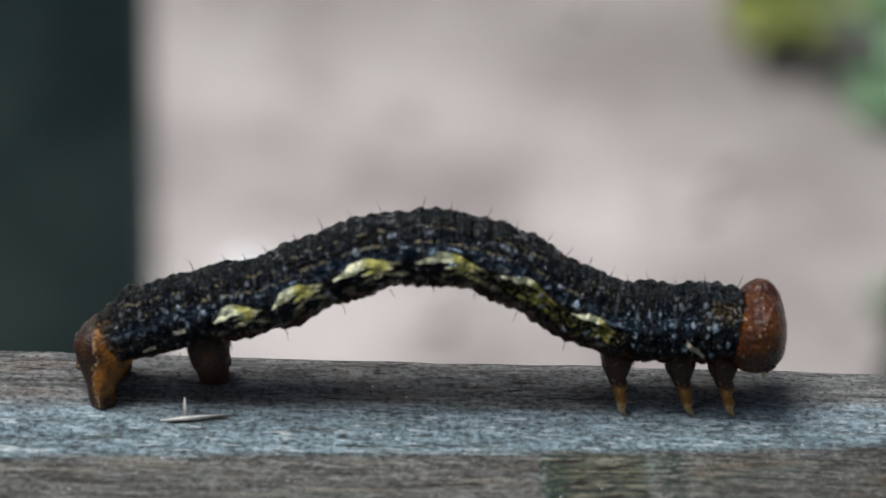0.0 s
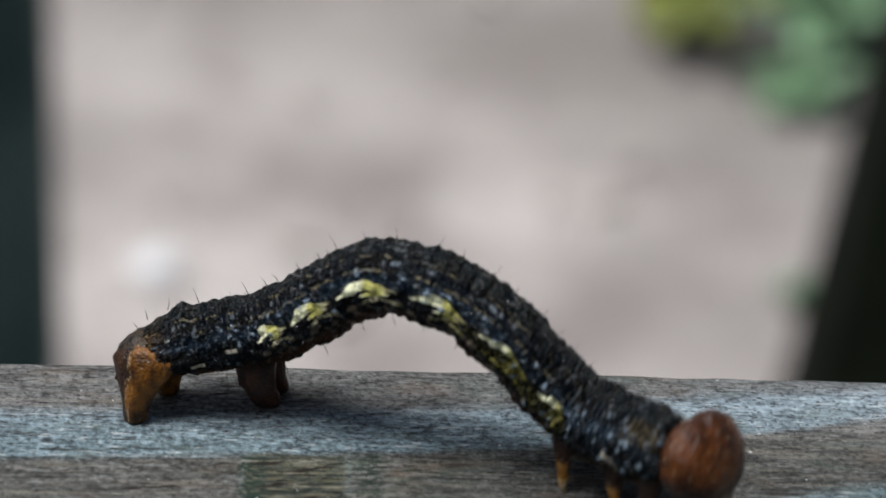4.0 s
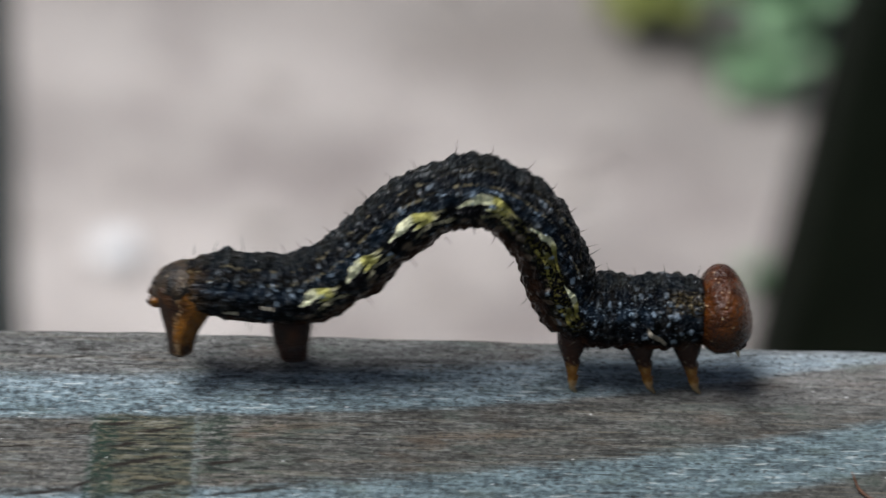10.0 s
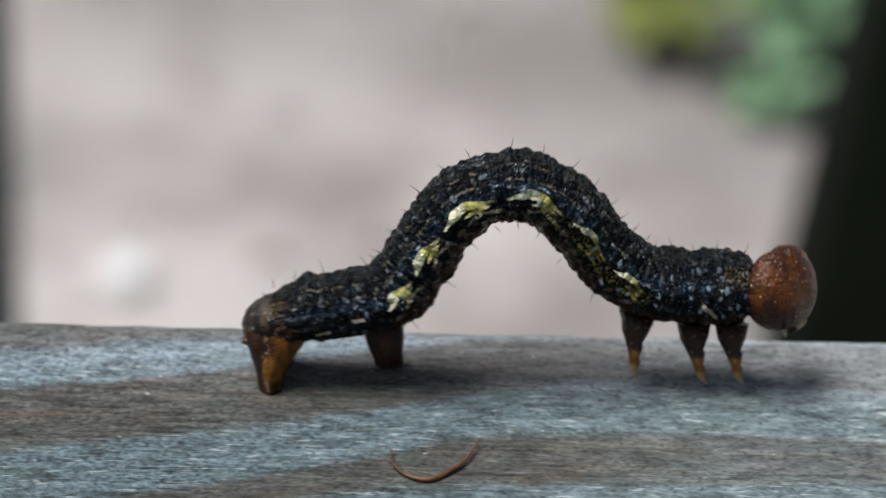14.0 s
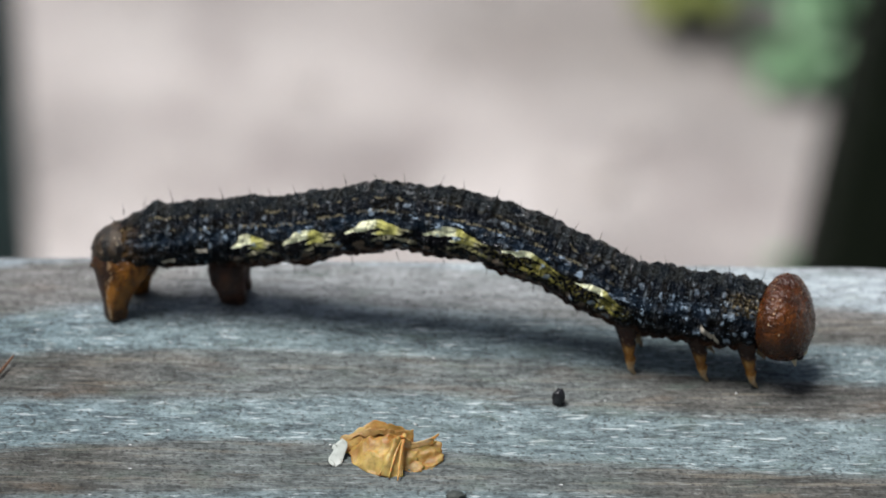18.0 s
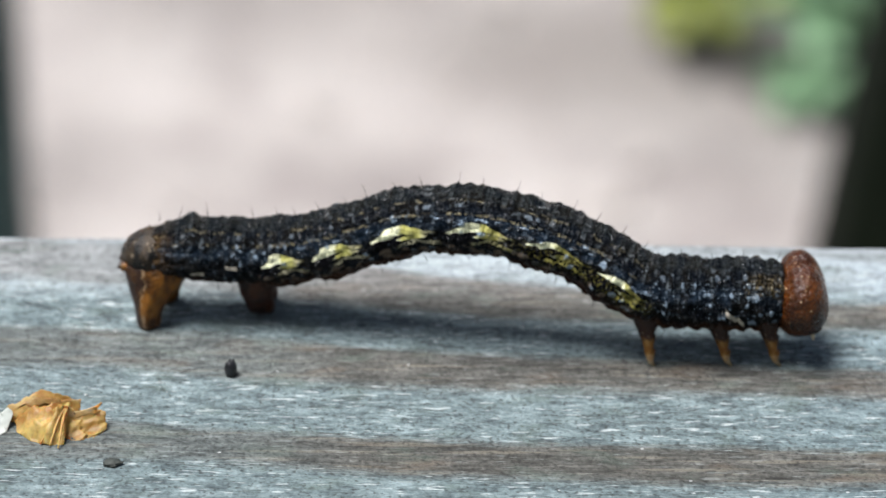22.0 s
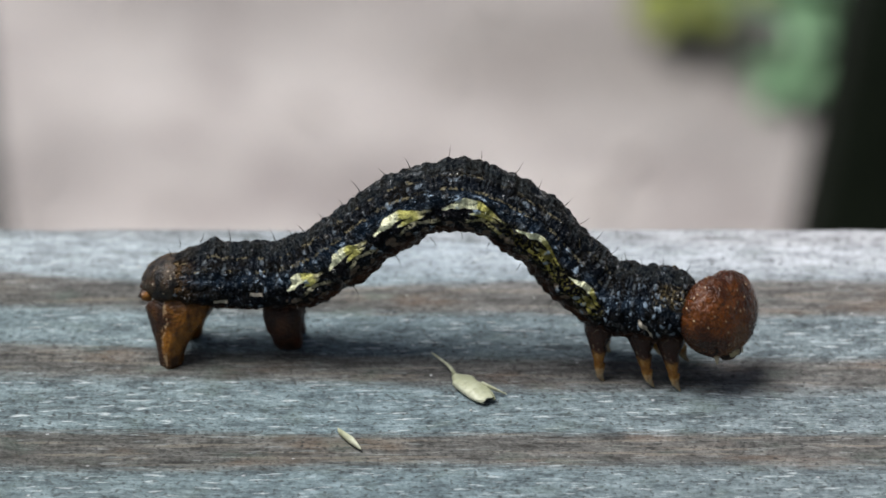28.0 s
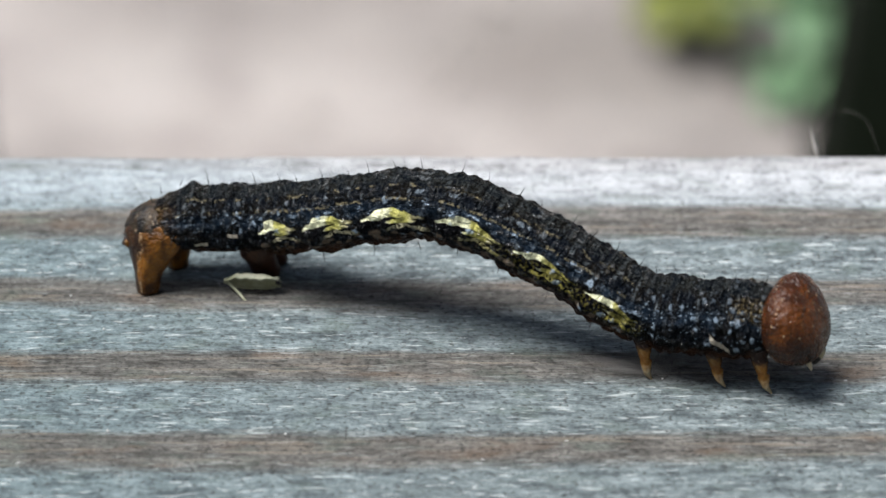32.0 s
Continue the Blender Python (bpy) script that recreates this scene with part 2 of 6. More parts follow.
    c = g.mix(g.mul(g.step(torn, 0.40, 0.33, 0.0, 0.9), g.mul(g.step(x, 24.0, 8.0, 0.6, 1.0), g.step(brown, 0.2, 0.8, 0.45, 1.0))), c, (0.016, 0.013, 0.010))
    c = g.mix(g.mul(g.step(torn, 0.60, 0.68, 0.0, 0.5), g.mul(g.step(x, 24.0, 8.0, 0.35, 1.0), g.step(brown, 0.2, 0.8, 0.3, 1.0))), c, (0.30, 0.30, 0.27))
    # The green algae patch with a square outline, and a fainter one beside it.
    ex = g.add(x, g.mul(fray, 0.5))

    def patch(x0, x1, y0, y1):
        m = g.mul(g.step(ex, x0 - 0.15, x0 + 0.15), g.step(ex, x1 + 0.15, x1 - 0.15))
        return g.mul(m, g.mul(g.step(yy, y0 - 0.5, y0 + 0.3), g.step(yy, y1 + 0.25, y1 - 0.25)))

    saw = g.noise(g.scaled(p, 0.6, 3.0, 3.0), 1.0, 4.0, 0.65)
    inside = patch(0.0, 4.1, -5.6, 0.3)
    c = g.mix(g.mul(inside, g.step(saw, 0.30, 0.70, 0.75, 0.45)), c, g.ramp(saw, (0.36, (0.010, 0.016, 0.010)), (0.47, (0.040, 0.052, 0.034)), (0.56, (0.125, 0.110, 0.052)), (0.68, (0.20, 0.20, 0.15))))
    cut = g.noise(g.scaled(p, 0.9, 4.6, 4.6), 1.0, 4.0, 0.65)
    beside = g.mul(patch(4.1, 12.0, -4.4, 0.3), g.step(x, 12.0, 5.0))
    c = g.mix(g.mul(g.math("MAXIMUM", inside, beside), g.step(cut, 0.49, 0.41, 0.0, 0.92)), c, (0.008, 0.011, 0.008))
    c = g.mix(g.mul(beside, g.step(saw, 0.45, 0.65, 0.0, 0.45)), c, (0.10, 0.12, 0.09))
    rim = g.math("MAXIMUM", patch(-0.25, 0.9, -5.6, 0.1), g.mul(patch(4.5, 5.6, -3.4, 0.3), 0.55))
    c = g.mix(g.mul(rim, g.step(dash, 0.56, 0.42, 0.1, 0.9)), c, (0.012, 0.030, 0.020))
    ridge = g.math("MAXIMUM", patch(-0.15, 0.02, -6.0, 0.1), patch(4.05, 4.4, -6.4, 0.2))
    c = g.mix(g.mul(ridge, g.step(dash, 0.44, 0.56, 0.0, 0.3)), c, (0.20, 0.25, 0.24))
    # Splits along the grain, their dark depth painted on.
    sway = g.mul(g.sub(g.noise(g.scaled(p, 1.3, 0.4, 0.4), 1.0, 3.0), 0.5), 0.7)
    for x0, y0, x1, y1, w in SPLITS:
        k = (y1 - y0) / (x1 - x0)
        d = g.math("ABSOLUTE", g.sub(g.add(g.add(y, g.mul(sway, 0.45)), g.mul(fray, 0.45)), g.add(g.mul(x, k), y0 - k * x0)))
        span = g.mul(g.step(x, x0 - 0.15, x0 + 0.5), g.step(x, x1 + 0.15, x1 - 0.5))
        c = g.mix(g.mul(g.step(d, w * 1.5, w * 0.5), g.mul(span, 0.96)), c, (0.014, 0.010, 0.007))
    # The stretch beside the algae patch is darkened, most on the viewer's side.
    dark_stretch = g.mul(g.step(x, 4.0, 14.0), g.step(x, 44.0, 34.0))
    c = g.mix(g.mul(dark_stretch, g.step(y, 5.0, -2.0, 0.4, 1.0)), c, (0.72, 0.73, 0.72), "MULTIPLY")
    # Shade towards the viewer, painted in as a darker wood colour.
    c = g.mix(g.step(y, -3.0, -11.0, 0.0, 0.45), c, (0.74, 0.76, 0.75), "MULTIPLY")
    # Dark and pale specks.
    speck = g.cells(g.scaled(p, 1.7, 2.6, 2.6), 1.0)
    c = g.mix(g.step(speck, 0.17, 0.09, 0.0, 0.75), c, (0.03, 0.03, 0.03))
    chalk = g.cells(g.scaled(p, 0.55, 0.8, 0.8), 1.0)
    c = g.mix(g.step(chalk, 0.055, 0.03, 0.0, 0.45), c, (0.75, 0.75, 0.73))
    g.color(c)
    h = g.add(g.add(g.mul(fibre, 1.0), g.mul(fine, 0.6)), g.mul(g.mul(torn, 1.5), g.step(x, 24.0, 8.0, 0.55, 1.0)))
    g.bump(h, 0.0004, 0.65)
    return g.mat


def skin_material():
    """The caterpillar's skin: blue-black and beaded, with yellow side spots, pale scallops and a brown rear and neck.
    The map's u runs from the back (0) to the belly (1), its v along the body in segments (tenths)."""
    g = Graph("caterpillar_skin", 0.3, 0.5)
    u, v, _ = g.split(g.node("UVMap", uv_map="skin"))
    th = g.mul(u, 180.0)
    q = g.mul(v, 10.0)
    flat = g.join(g.mul(u, 4.9), g.mul(q, 2.9), 0.0)
    rag = g.sub(g.noise(flat, 2.0, 1.5), 0.5)
    rag2 = g.sub(g.noise(flat, 1.1, 2.0), 0.5)
    p = g.math("FRACT", g.add(q, g.mul(rag, 0.10)))
    tt = g.add(th, g.add(g.mul(rag, 6.0), g.mul(rag2, 6.0)))
    grain = g.noise(flat, 7.0, 3.0, 0.6)
    c = g.mix(g.step(rag2, -0.12, 0.14), (0.0026, 0.0040, 0.0064), (0.0062, 0.0056, 0.0046))
    c = g.mix(g.step(grain, 0.50, 0.72, 0.0, 0.75), c, (0.032, 0.037, 0.044))
    # The back is dusty grey; the flank's bluish sheen is painted above the spots.
    c = g.mix(g.mul(g.step(th, 34.0, 12.0, 0.0, 0.5), g.step(grain, 0.42, 0.60)), c, (0.030, 0.034, 0.031))
    c = g.mix(g.mul(g.mul(g.step(th, 48.0, 58.0), g.step(th, 80.0, 68.0)), g.step(rag2, -0.10, 0.16, 0.55, 0.1)), c, (0.010, 0.019, 0.032))
    # Each small fold of the skin carries a broken pale crest.
    ring = g.math("ABSOLUTE", g.sub(g.math("FRACT", g.add(g.mul(q, 5.0), g.mul(rag, 0.5))), 0.5))
    crest = g.mul(g.step(ring, 0.16, 0.05), g.step(g.noise(g.join(g.mul(u, 26.0), g.mul(q, 5.0), 8.0), 1.0, 2.0, 0.6), 0.47, 0.60))
    c = g.mix(g.mul(crest, g.mul(g.mul(g.step(th, 84.0, 74.0), g.step(th, 8.0, 34.0, 0.3, 1.0)), g.step(rag2, -0.10, 0.12, 0.22, 0.62))), c, (0.105, 0.122, 0.132))
    # Beads of the skin, each with a tint of its own.
    bent = g.add_vector(flat, g.node("TexNoise", out="Color", Vector=flat, Scale=3.5), 0.35)
    bead = g.cells(bent, 2.5)
    tint = g.split(g.node("TexVoronoi", out="Color", Vector=bent, Scale=2.5))[0]
    dome = g.step(bead, 0.44, 0.20)
    # Two broken tan lines along the back, and small tan flecks between them.
    sway = g.add(g.mul(rag, 9.0), g.mul(rag2, 10.0))
    line = g.math("MINIMUM", g.math("ABSOLUTE", g.sub(g.add(th, sway), 27.0)), g.math("ABSOLUTE", g.sub(g.add(th, sway), 50.0)))
    gaps = g.step(g.noise(g.join(g.mul(u, 5.0), g.mul(q, 4.2), 3.0), 1.0, 2.0), 0.46, 0.58)
    c = g.mix(g.mul(g.step(line, 3.6, 1.2, 0.0, 0.85), g.mul(g.mul(gaps, g.step(q, 6.9, 6.2)), g.step(grain, 0.44, 0.56))), c, (0.175, 0.150, 0.090))
    fleck = g.mul(g.step(tint, 0.70, 0.76), g.mul(dome, g.step(th, 72.0, 55.0)))
    c = g.mix(g.mul(fleck, g.step(q, 6.9, 6.2, 0.08, 0.32)), c, (0.10, 0.09, 0.07))
    # Bluish-white sparkle of the glossy skin, painted as clumps above the spots.
    clump = g.noise(g.join(g.mul(u, 20.0), g.mul(q, 6.5), 3.0), 1.0, 3.0, 0.7)
    side = g.mul(g.step(clump, 0.55, 0.64), g.mul(g.step(th, 46.0, 55.0), g.step(th, 77.0, 68.0)))
    side = g.mul(side, g.step(bead, 0.60, 0.32, 0.15, 1.0))
    c = g.mix(g.mul(side, 0.9), c, (0.29, 0.37, 0.46))
    # Belly: dark brown, reddish under the middle.
    c = g.mix(g.mul(g.step(tt, 108.0, 132.0), 0.9), c, g.mix(g.step(rag2, -0.2, 0.2), (0.022, 0.012, 0.008), (0.075, 0.036, 0.020)))
    # The side spots: a whitish wedge that rises to the front, a yellow patch before it, a pale lower lobe.
    on = g.mul(g.step(q, 0.98, 1.02), g.step(q, 6.9, 6.7))
    late = g.step(q, 4.0, 5.4)
    rise, fall = g.step(p, 0.04, 0.42), g.step(p, 0.46, 0.86)
    middle = g.add(g.sub(82.0, g.mul(rise, 11.0)), g.mul(fall, 10.0))
    wide = g.mul(g.sub(g.add(1.8, g.mul(g.step(p, 0.08, 0.32), 6.0)), g.mul(fall, 5.4)), g.sub(1.0, g.mul(late, 0.42)))
    band = g.step(g.sub(wide, g.math("ABSOLUTE", g.sub(tt, middle))), -1.0, 1.2)
    band = g.mul(band, g.mul(g.step(p, 0.05, 0.10), g.step(p, 0.94, 0.84)))
    lens = g.sub(1.0, g.math("POWER", g.mul(g.math("ABSOLUTE", g.sub(p, 0.62)), 4.8), 2.0))
    lobe = g.step(g.sub(g.mul(lens, 4.2), g.math("ABSOLUTE", g.sub(tt, g.add(84.0, g.mul(g.math("ABSOLUTE", g.sub(p, 0.62)), 10.0))))), -1.0, 1.2)
    spot = g.mul(on, g.math("MAXIMUM", band, g.mul(lobe, g.sub(1.0, g.mul(late, 0.5)))))
    hue = g.mix(g.step(g.add(p, g.mul(rag, 0.3)), 0.42, 0.52), (0.82, 0.82, 0.55), (0.45, 0.43, 0.13))
    hue = g.mix(g.step(p, 0.66, 0.8), hue, (0.34, 0.32, 0.19))
    hue = g.mix(g.mul(late, g.step(p, 0.46, 0.6)), hue, (0.22, 0.20, 0.05))
    hue = g.mix(g.step(grain, 0.48, 0.38, 0.0, 0.5), hue, (0.16, 0.14, 0.035))
    # A black field under each spot.
    field = g.mul(on, g.mul(g.step(tt, 78.0, 82.0), g.step(tt, 103.0, 96.0)))
    c = g.mix(g.mul(field, g.step(p, 0.64, 0.48, 0.0, 0.92)), c, (0.0035, 0.0035, 0.0045))
    c = g.mix(spot, c, hue)
    # The lower pale scallop.
    low = g.add(91.0, g.mul(g.math("ABSOLUTE", g.sub(p, 0.62)), 30.0))
    thin = g.step(g.math("ABSOLUTE", g.sub(tt, low)), 4.0, 1.8)
    scal = g.mul(g.mul(on, thin), g.mul(g.step(p, 0.34, 0.42), g.step(p, 0.99, 0.9)))
    c = g.mix(g.mul(g.mul(scal, g.step(grain, 0.40, 0.50)), 0.7), c, g.mix(late, (0.45, 0.42, 0.27), (0.38, 0.34, 0.08)))
    gold = g.mul(g.mul(g.step(grain, 0.50, 0.60), g.step(q, 4.2, 5.6)), g.mul(g.step(q, 7.1, 6.8), g.mul(g.step(tt, 74.0, 84.0), g.step(tt, 114.0, 102.0))))
    c = g.mix(g.mul(gold, 0.32), c, (0.27, 0.235, 0.05))
    grey = g.mul(g.mul(on, g.step(rag, 0.03, 0.10)), g.mul(g.step(tt, 98.0, 104.0), g.step(tt, 126.0, 116.0)))
    c = g.mix(g.mul(grey, 0.55), c, (0.21, 0.16, 0.115))
    # Blue-white sparkle painted on as pale beads, thick on the thorax and the rear.
    many = g.math("MAXIMUM", g.math("MAXIMUM", g.step(q, 6.3, 7.2), g.mul(g.step(q, 1.4, 0.6), 0.5)), 0.21)
    pale = g.mul(g.step(tint, g.sub(0.93, g.mul(many, 0.44)), g.sub(0.97, g.mul(many, 0.38))), g.step(bead, 0.42, 0.20))
    pale = g.mul(pale, g.mul(g.step(th, 20.0, 62.0, 0.12, 1.0), g.step(th, 118.0, 104.0)))
    c = g.mix(g.mul(pale, 0.66), c, (0.29, 0.38, 0.47))
    small = g.cells(bent, 5.4)
    spark = g.mul(g.mul(g.step(small, 0.30, 0.12), g.step(grain, 0.46, 0.58)), g.mul(g.step(th, 30.0, 64.0), g.step(th, 116.0, 100.0)))
    c = g.mix(g.mul(spark, g.mul(many, 0.8)), c, (0.30, 0.39, 0.47))

    # Pale dashes low on the side: two behind the hind prolegs and one slanting mark between the front legs.
    def mark(qc, qw, tc, tw, slant):
        d = g.sub(q, qc)
        a = g.math("ABSOLUTE", g.sub(th, g.add(tc, g.mul(d, slant))))
        return g.mul(g.step(g.math("ABSOLUTE", d), qw, qw * 0.7), g.step(a, tw, tw * 0.6))

    marks = g.math("MAXIMUM", mark(-0.12, 0.12, 104.0, 4.5, -20.0), g.math("MAXIMUM", mark(0.48, 0.13, 86.0, 3.6, 0.0), mark(8.25, 0.16, 100.0, 6.0, 90.0)))
    c = g.mix(g.mul(marks, 0.85), c, (0.56, 0.50, 0.40))
    # Brown at the neck and the last segment.
    ends = g.math("MAXIMUM", g.mul(g.mul(g.step(q, 8.3, 8.5), 0.8), g.mul(g.step(tt, 72.0, 60.0), g.step(tt, 20.0, 32.0))), g.mul(g.step(q, -0.40, -1.0), g.step(tt, 12.0, 30.0, 0.25, 1.0)))
    neck = g.step(q, 4.0, 6.0)
    c = g.mix(g.mul(g.mul(ends, g.step(rag2, -0.2, 0.12, 0.3, 0.8)), 0.8), c, g.mix(neck, g.ramp(grain, (0.4, (0.02, 0.014, 0.008)), (0.62, (0.16, 0.085, 0.025))), g.ramp(grain, (0.42, (0.006, 0.005, 0.004)), (0.56, (0.07, 0.05, 0.02)), (0.66, (0.26, 0.20, 0.09)))))
    g.color(c)
    g.rough(g.step(grain, 0.35, 0.7, 0.34, 0.16))
    g.put(g.bsdf.inputs["Specular IOR Level"], g.mul(g.step(bead, 0.42, 0.16, 0.06, 1.0), g.step(grain, 0.40, 0.56, 0.14, 1.0)))
    fold = g.noise(g.join(g.mul(u, 5.0), g.mul(q, 22.0), 0.0), 1.0, 2.0)
    g.bump(g.add(g.mul(bead, -0.9), g.add(g.mul(grain, 0.6), g.mul(fold, 0.4))), 0.00027, 1.0)
    return g.mat


def horn_material(name, deep, bright, pale, rough=0.35, dots=0.0, root=None, behind=None):
    """Chitin: deep colour with brighter mottling and small pale pits. The grain is a few tenths of a millimetre."""
    g = Graph(name, rough, 0.28)
    p = g.scaled(g.coord(), 1000, 1000, 1000)
    n = g.noise(g.scaled(p, 1.3, 1.3, 0.8), 1.2, 3.0)
    fine = g.noise(p, 7.0, 3.0)
    c = g.mix(g.step(n, 0.33, 0.66), deep, bright)
    c = g.mix(g.step(fine, 0.5, 0.75, 0.0, 0.4), c, tuple(v * 0.35 for v in deep))
    if dots:
        d = g.cells(g.scaled(p, 1.0, 1.0, 0.75), 3.6)
        c = g.mix(g.mul(g.step(d, 0.24, 0.10, 0.0, dots), g.step(g.noise(p, 2.1, 2.0), 0.34, 0.52)), c, pale)
    if root:
        lz = g.add(g.split(p)[2], g.mul(g.sub(g.noise(p, 4.0, 2.0), 0.5), 0.7))
        c = g.mix(g.step(lz, -2.45, -1.95), c, root)
        c = g.mix(g.step(lz, -2.75, -3.3, 0.0, 0.6), c, pale)
        c = g.mix(g.step(g.noise(p, 5.5, 2.0), 0.62, 0.70, 0.0, 0.15), c, pale)
    # Shade on the rear facet is painted in darker, with a pale broken edge.
    if behind:
        hx = g.add(g.split(p)[0], g.mul(g.sub(n, 0.5), 0.9))
        c = g.mix(g.step(hx, 0.02, -0.22, 0.0, 0.85), c, behind)
        c = g.mix(g.mul(g.step(g.math("ABSOLUTE", g.add(hx, 0.08)), 0.13, 0.04), g.step(g.noise(p, 5.0, 2.0), 0.48, 0.58, 0.0, 0.6)), c, pale)
    g.color(c)
    g.bsdf.inputs["Subsurface Weight"].default_value = 0.05
    g.bsdf.inputs["Subsurface Scale"].default_value = 0.0004
    g.bump(g.add(fine, g.mul(n, 0.8)), 0.00012, 0.8)
    return g.mat


def head_material():
    """The head capsule: wrinkled, lacquered red-brown with a dark net of furrows and a few pale pits."""
    g = Graph("head_capsule", 0.28, 0.34)
    p = g.scaled(g.coord(), 1000, 1000, 1000)
    n = g.noise(p, 0.9, 3.0)
    net = g.cells(g.add_vector(p, g.node("TexNoise", out="Color", Vector=p, Scale=2.2), 0.5), 2.6, feature="DISTANCE_TO_EDGE")
    fine = g.noise(p, 6.0, 3.0, 0.6)
    c = g.mix(g.step(n, 0.34, 0.66), (0.030, 0.0080, 0.0014), (0.105, 0.031, 0.0042))
    c = g.mix(g.step(net, 0.10, 0.02, 0.0, 0.16), c, (0.018, 0.0045, 0.0012))
    c = g.mix(g.step(fine, 0.52, 0.74, 0.0, 0.45), c, (0.022, 0.006, 0.0015))
    # Pale pits, whitened to paint in the capsule's small glints too.
    pit = g.cells(g.scaled(p, 1.0, 1.0, 0.75), 3.5)
    c = g.mix(g.mul(g.step(pit, 0.21, 0.09, 0.0, 0.8), g.step(g.noise(p, 1.9, 2.0), 0.38, 0.52)), c, (0.48, 0.34, 0.20))
    # The frontal plate is paler and browner, the cheeks near the mouth are nearly black.
    x, y, z = g.split(p)
    front = g.mul(g.step(g.sub(g.math("ABSOLUTE", y), g.mul(z, -0.38)), 0.42, 0.20), g.mul(g.step(x, 0.5, 0.75), g.step(z, 0.3, -0.1)))
    c = g.mix(g.mul(front, 0.6), c, (0.13, 0.062, 0.022))
    c = g.mix(g.mul(g.step(z, -1.0, -1.5, 0.0, 0.75), g.step(fine, 0.35, 0.6, 1.0, 0.6)), c, (0.014, 0.006, 0.003))
    g.color(c)
    g.rough(g.step(fine, 0.35, 0.65, 0.16, 0.40))
    g.bsdf.inputs["Subsurface Weight"].default_value = 0.04
    g.bsdf.inputs["Subsurface Scale"].default_value = 0.0004
    g.bump(g.add(g.mul(g.step(net, 0.0, 0.2), 0.14), g.add(g.mul(fine, 0.7), g.mul(pit, -0.4))), 0.00013, 1.0)
    return g.mat


def plain_material(name, a, b, scale, rough=0.7, relief=0.0, spec=0.4):
    """Two tones mottled at the given scale (features per metre), with a finer second noise."""
    g = Graph(name, rough, spec)
    p = g.coord()
    n = g.noise(p, scale, 4.0)
    m = g.noise(p, scale * 7.0, 3.0)
    c = g.mix(g.step(n, 0.35, 0.65), a, b)
    c = g.mix(g.step(m, 0.45, 0.7, 0.0, 0.35), c, tuple(v * 0.5 for v in a))
    g.color(c)
    if relief:
        g.bump(g.add(n, g.mul(m, 0.4)), relief, 0.8)
    return g.mat


def leaf_material(name, a, b):
    g = Graph(name, 0.45, 0.4)
    p = g.coord()
    c = g.mix(g.step(g.noise(p, 40.0, 3.0), 0.35, 0.65), a, b)
    r = g.node("ObjectInfo", out="Random")
    c = g.mix(g.mul(r, 0.4), c, tuple(v * 0.6 for v in a))
    g.color(c)
    g.bsdf.inputs["Transmission Weight"].default_value = 0.0
    return g.mat


def ground_material():
    """Pale pinkish sand with dry litter: patches of darker soil at two scales."""
    g = Graph("sandy_ground", 0.95, 0.1)
    p = g.coord()
    big = g.noise(p, 6.0, 3.0, 0.5)
    mid = g.noise(p, 22.0, 4.0)
    fine = g.noise(p, 240.0, 4.0, 0.7)
    c = g.ramp(big, (0.30, (0.315, 0.285, 0.266)), (0.48, (0.43, 0.388, 0.360)), (0.65, (0.55, 0.50, 0.466)))
    far = g.add(g.add(g.split(p)[1], g.mul(g.split(p)[0], 0.7)), g.mul(g.sub(g.noise(p, 3.0, 2.0), 0.5), 0.9))
    cloud = g.sub(g.noise(p, 9.0, 2.0, 0.5), 0.5)
    c = g.mix(g.step(cloud, -0.02, 0.14, 0.0, 0.5), c, (0.24, 0.205, 0.195))
    # A darker patch of ground before the plants.
    px, py, _ = g.split(p)
    dark_patch = g.add(g.math("POWER", g.math("ABSOLUTE", g.mul(g.sub(px, 0.17), 7.0)), 2.0), g.math("POWER", g.math("ABSOLUTE", g.mul(g.sub(py, 1.95), 9.0)), 2.0))
    c = g.mix(g.step(g.add(dark_patch, g.mul(cloud, 2.0)), 1.3, 0.1, 0.0, 0.6), c, (0.17, 0.145, 0.13))
    # Further out the ground darkens in a broken band.
    far_dark = g.mul(g.step(far, 1.72, 2.15, 0.0, 0.6), g.step(far, 4.2, 2.9))
    c = g.mix(g.mul(far_dark, g.step(mid, 0.25, 0.6, 0.75, 1.0)), c, (0.25, 0.23, 0.21))
    c = g.mix(g.step(mid, 0.52, 0.75, 0.0, 0.25), c, (0.28, 0.235, 0.21))
    c = g.mix(g.step(fine, 0.5, 0.72, 0.0, 0.5), c, (0.22, 0.18, 0.15))
    g.color(c)
    g.bump(g.add(mid, fine), 0.01, 0.6)
    return g.mat


WOOD = wood_material()
SKIN = skin_material()
HEAD = head_material()
CLASPER = horn_material("clasper_skin", (0.034, 0.012, 0.002), (0.215, 0.086, 0.010), (0.42, 0.29, 0.16), 0.28, 0.25, None, (0.020, 0.0095, 0.006))
PROLEG = horn_material("proleg_skin", (0.016, 0.006, 0.004), (0.060, 0.021, 0.008), (0.3, 0.2, 0.13), 0.42, 0.25)
LEG = horn_material("leg_horn", (0.12, 0.050, 0.008), (0.30, 0.165, 0.040), (0.52, 0.43, 0.27), 0.20, 0.0, (0.026, 0.0105, 0.0055))
BRISTLE = plain_material("bristle_horn", (0.02, 0.018, 0.016), (0.06, 0.05, 0.045), 900.0, 0.4)
PALE_HORN = plain_material("pale_horn", (0.36, 0.29, 0.18), (0.52, 0.44, 0.30), 900.0, 0.4)
FACE_HORN = plain_material("face_horn", (0.20, 0.145, 0.06), (0.40, 0.34, 0.19), 1500.0, 0.35)
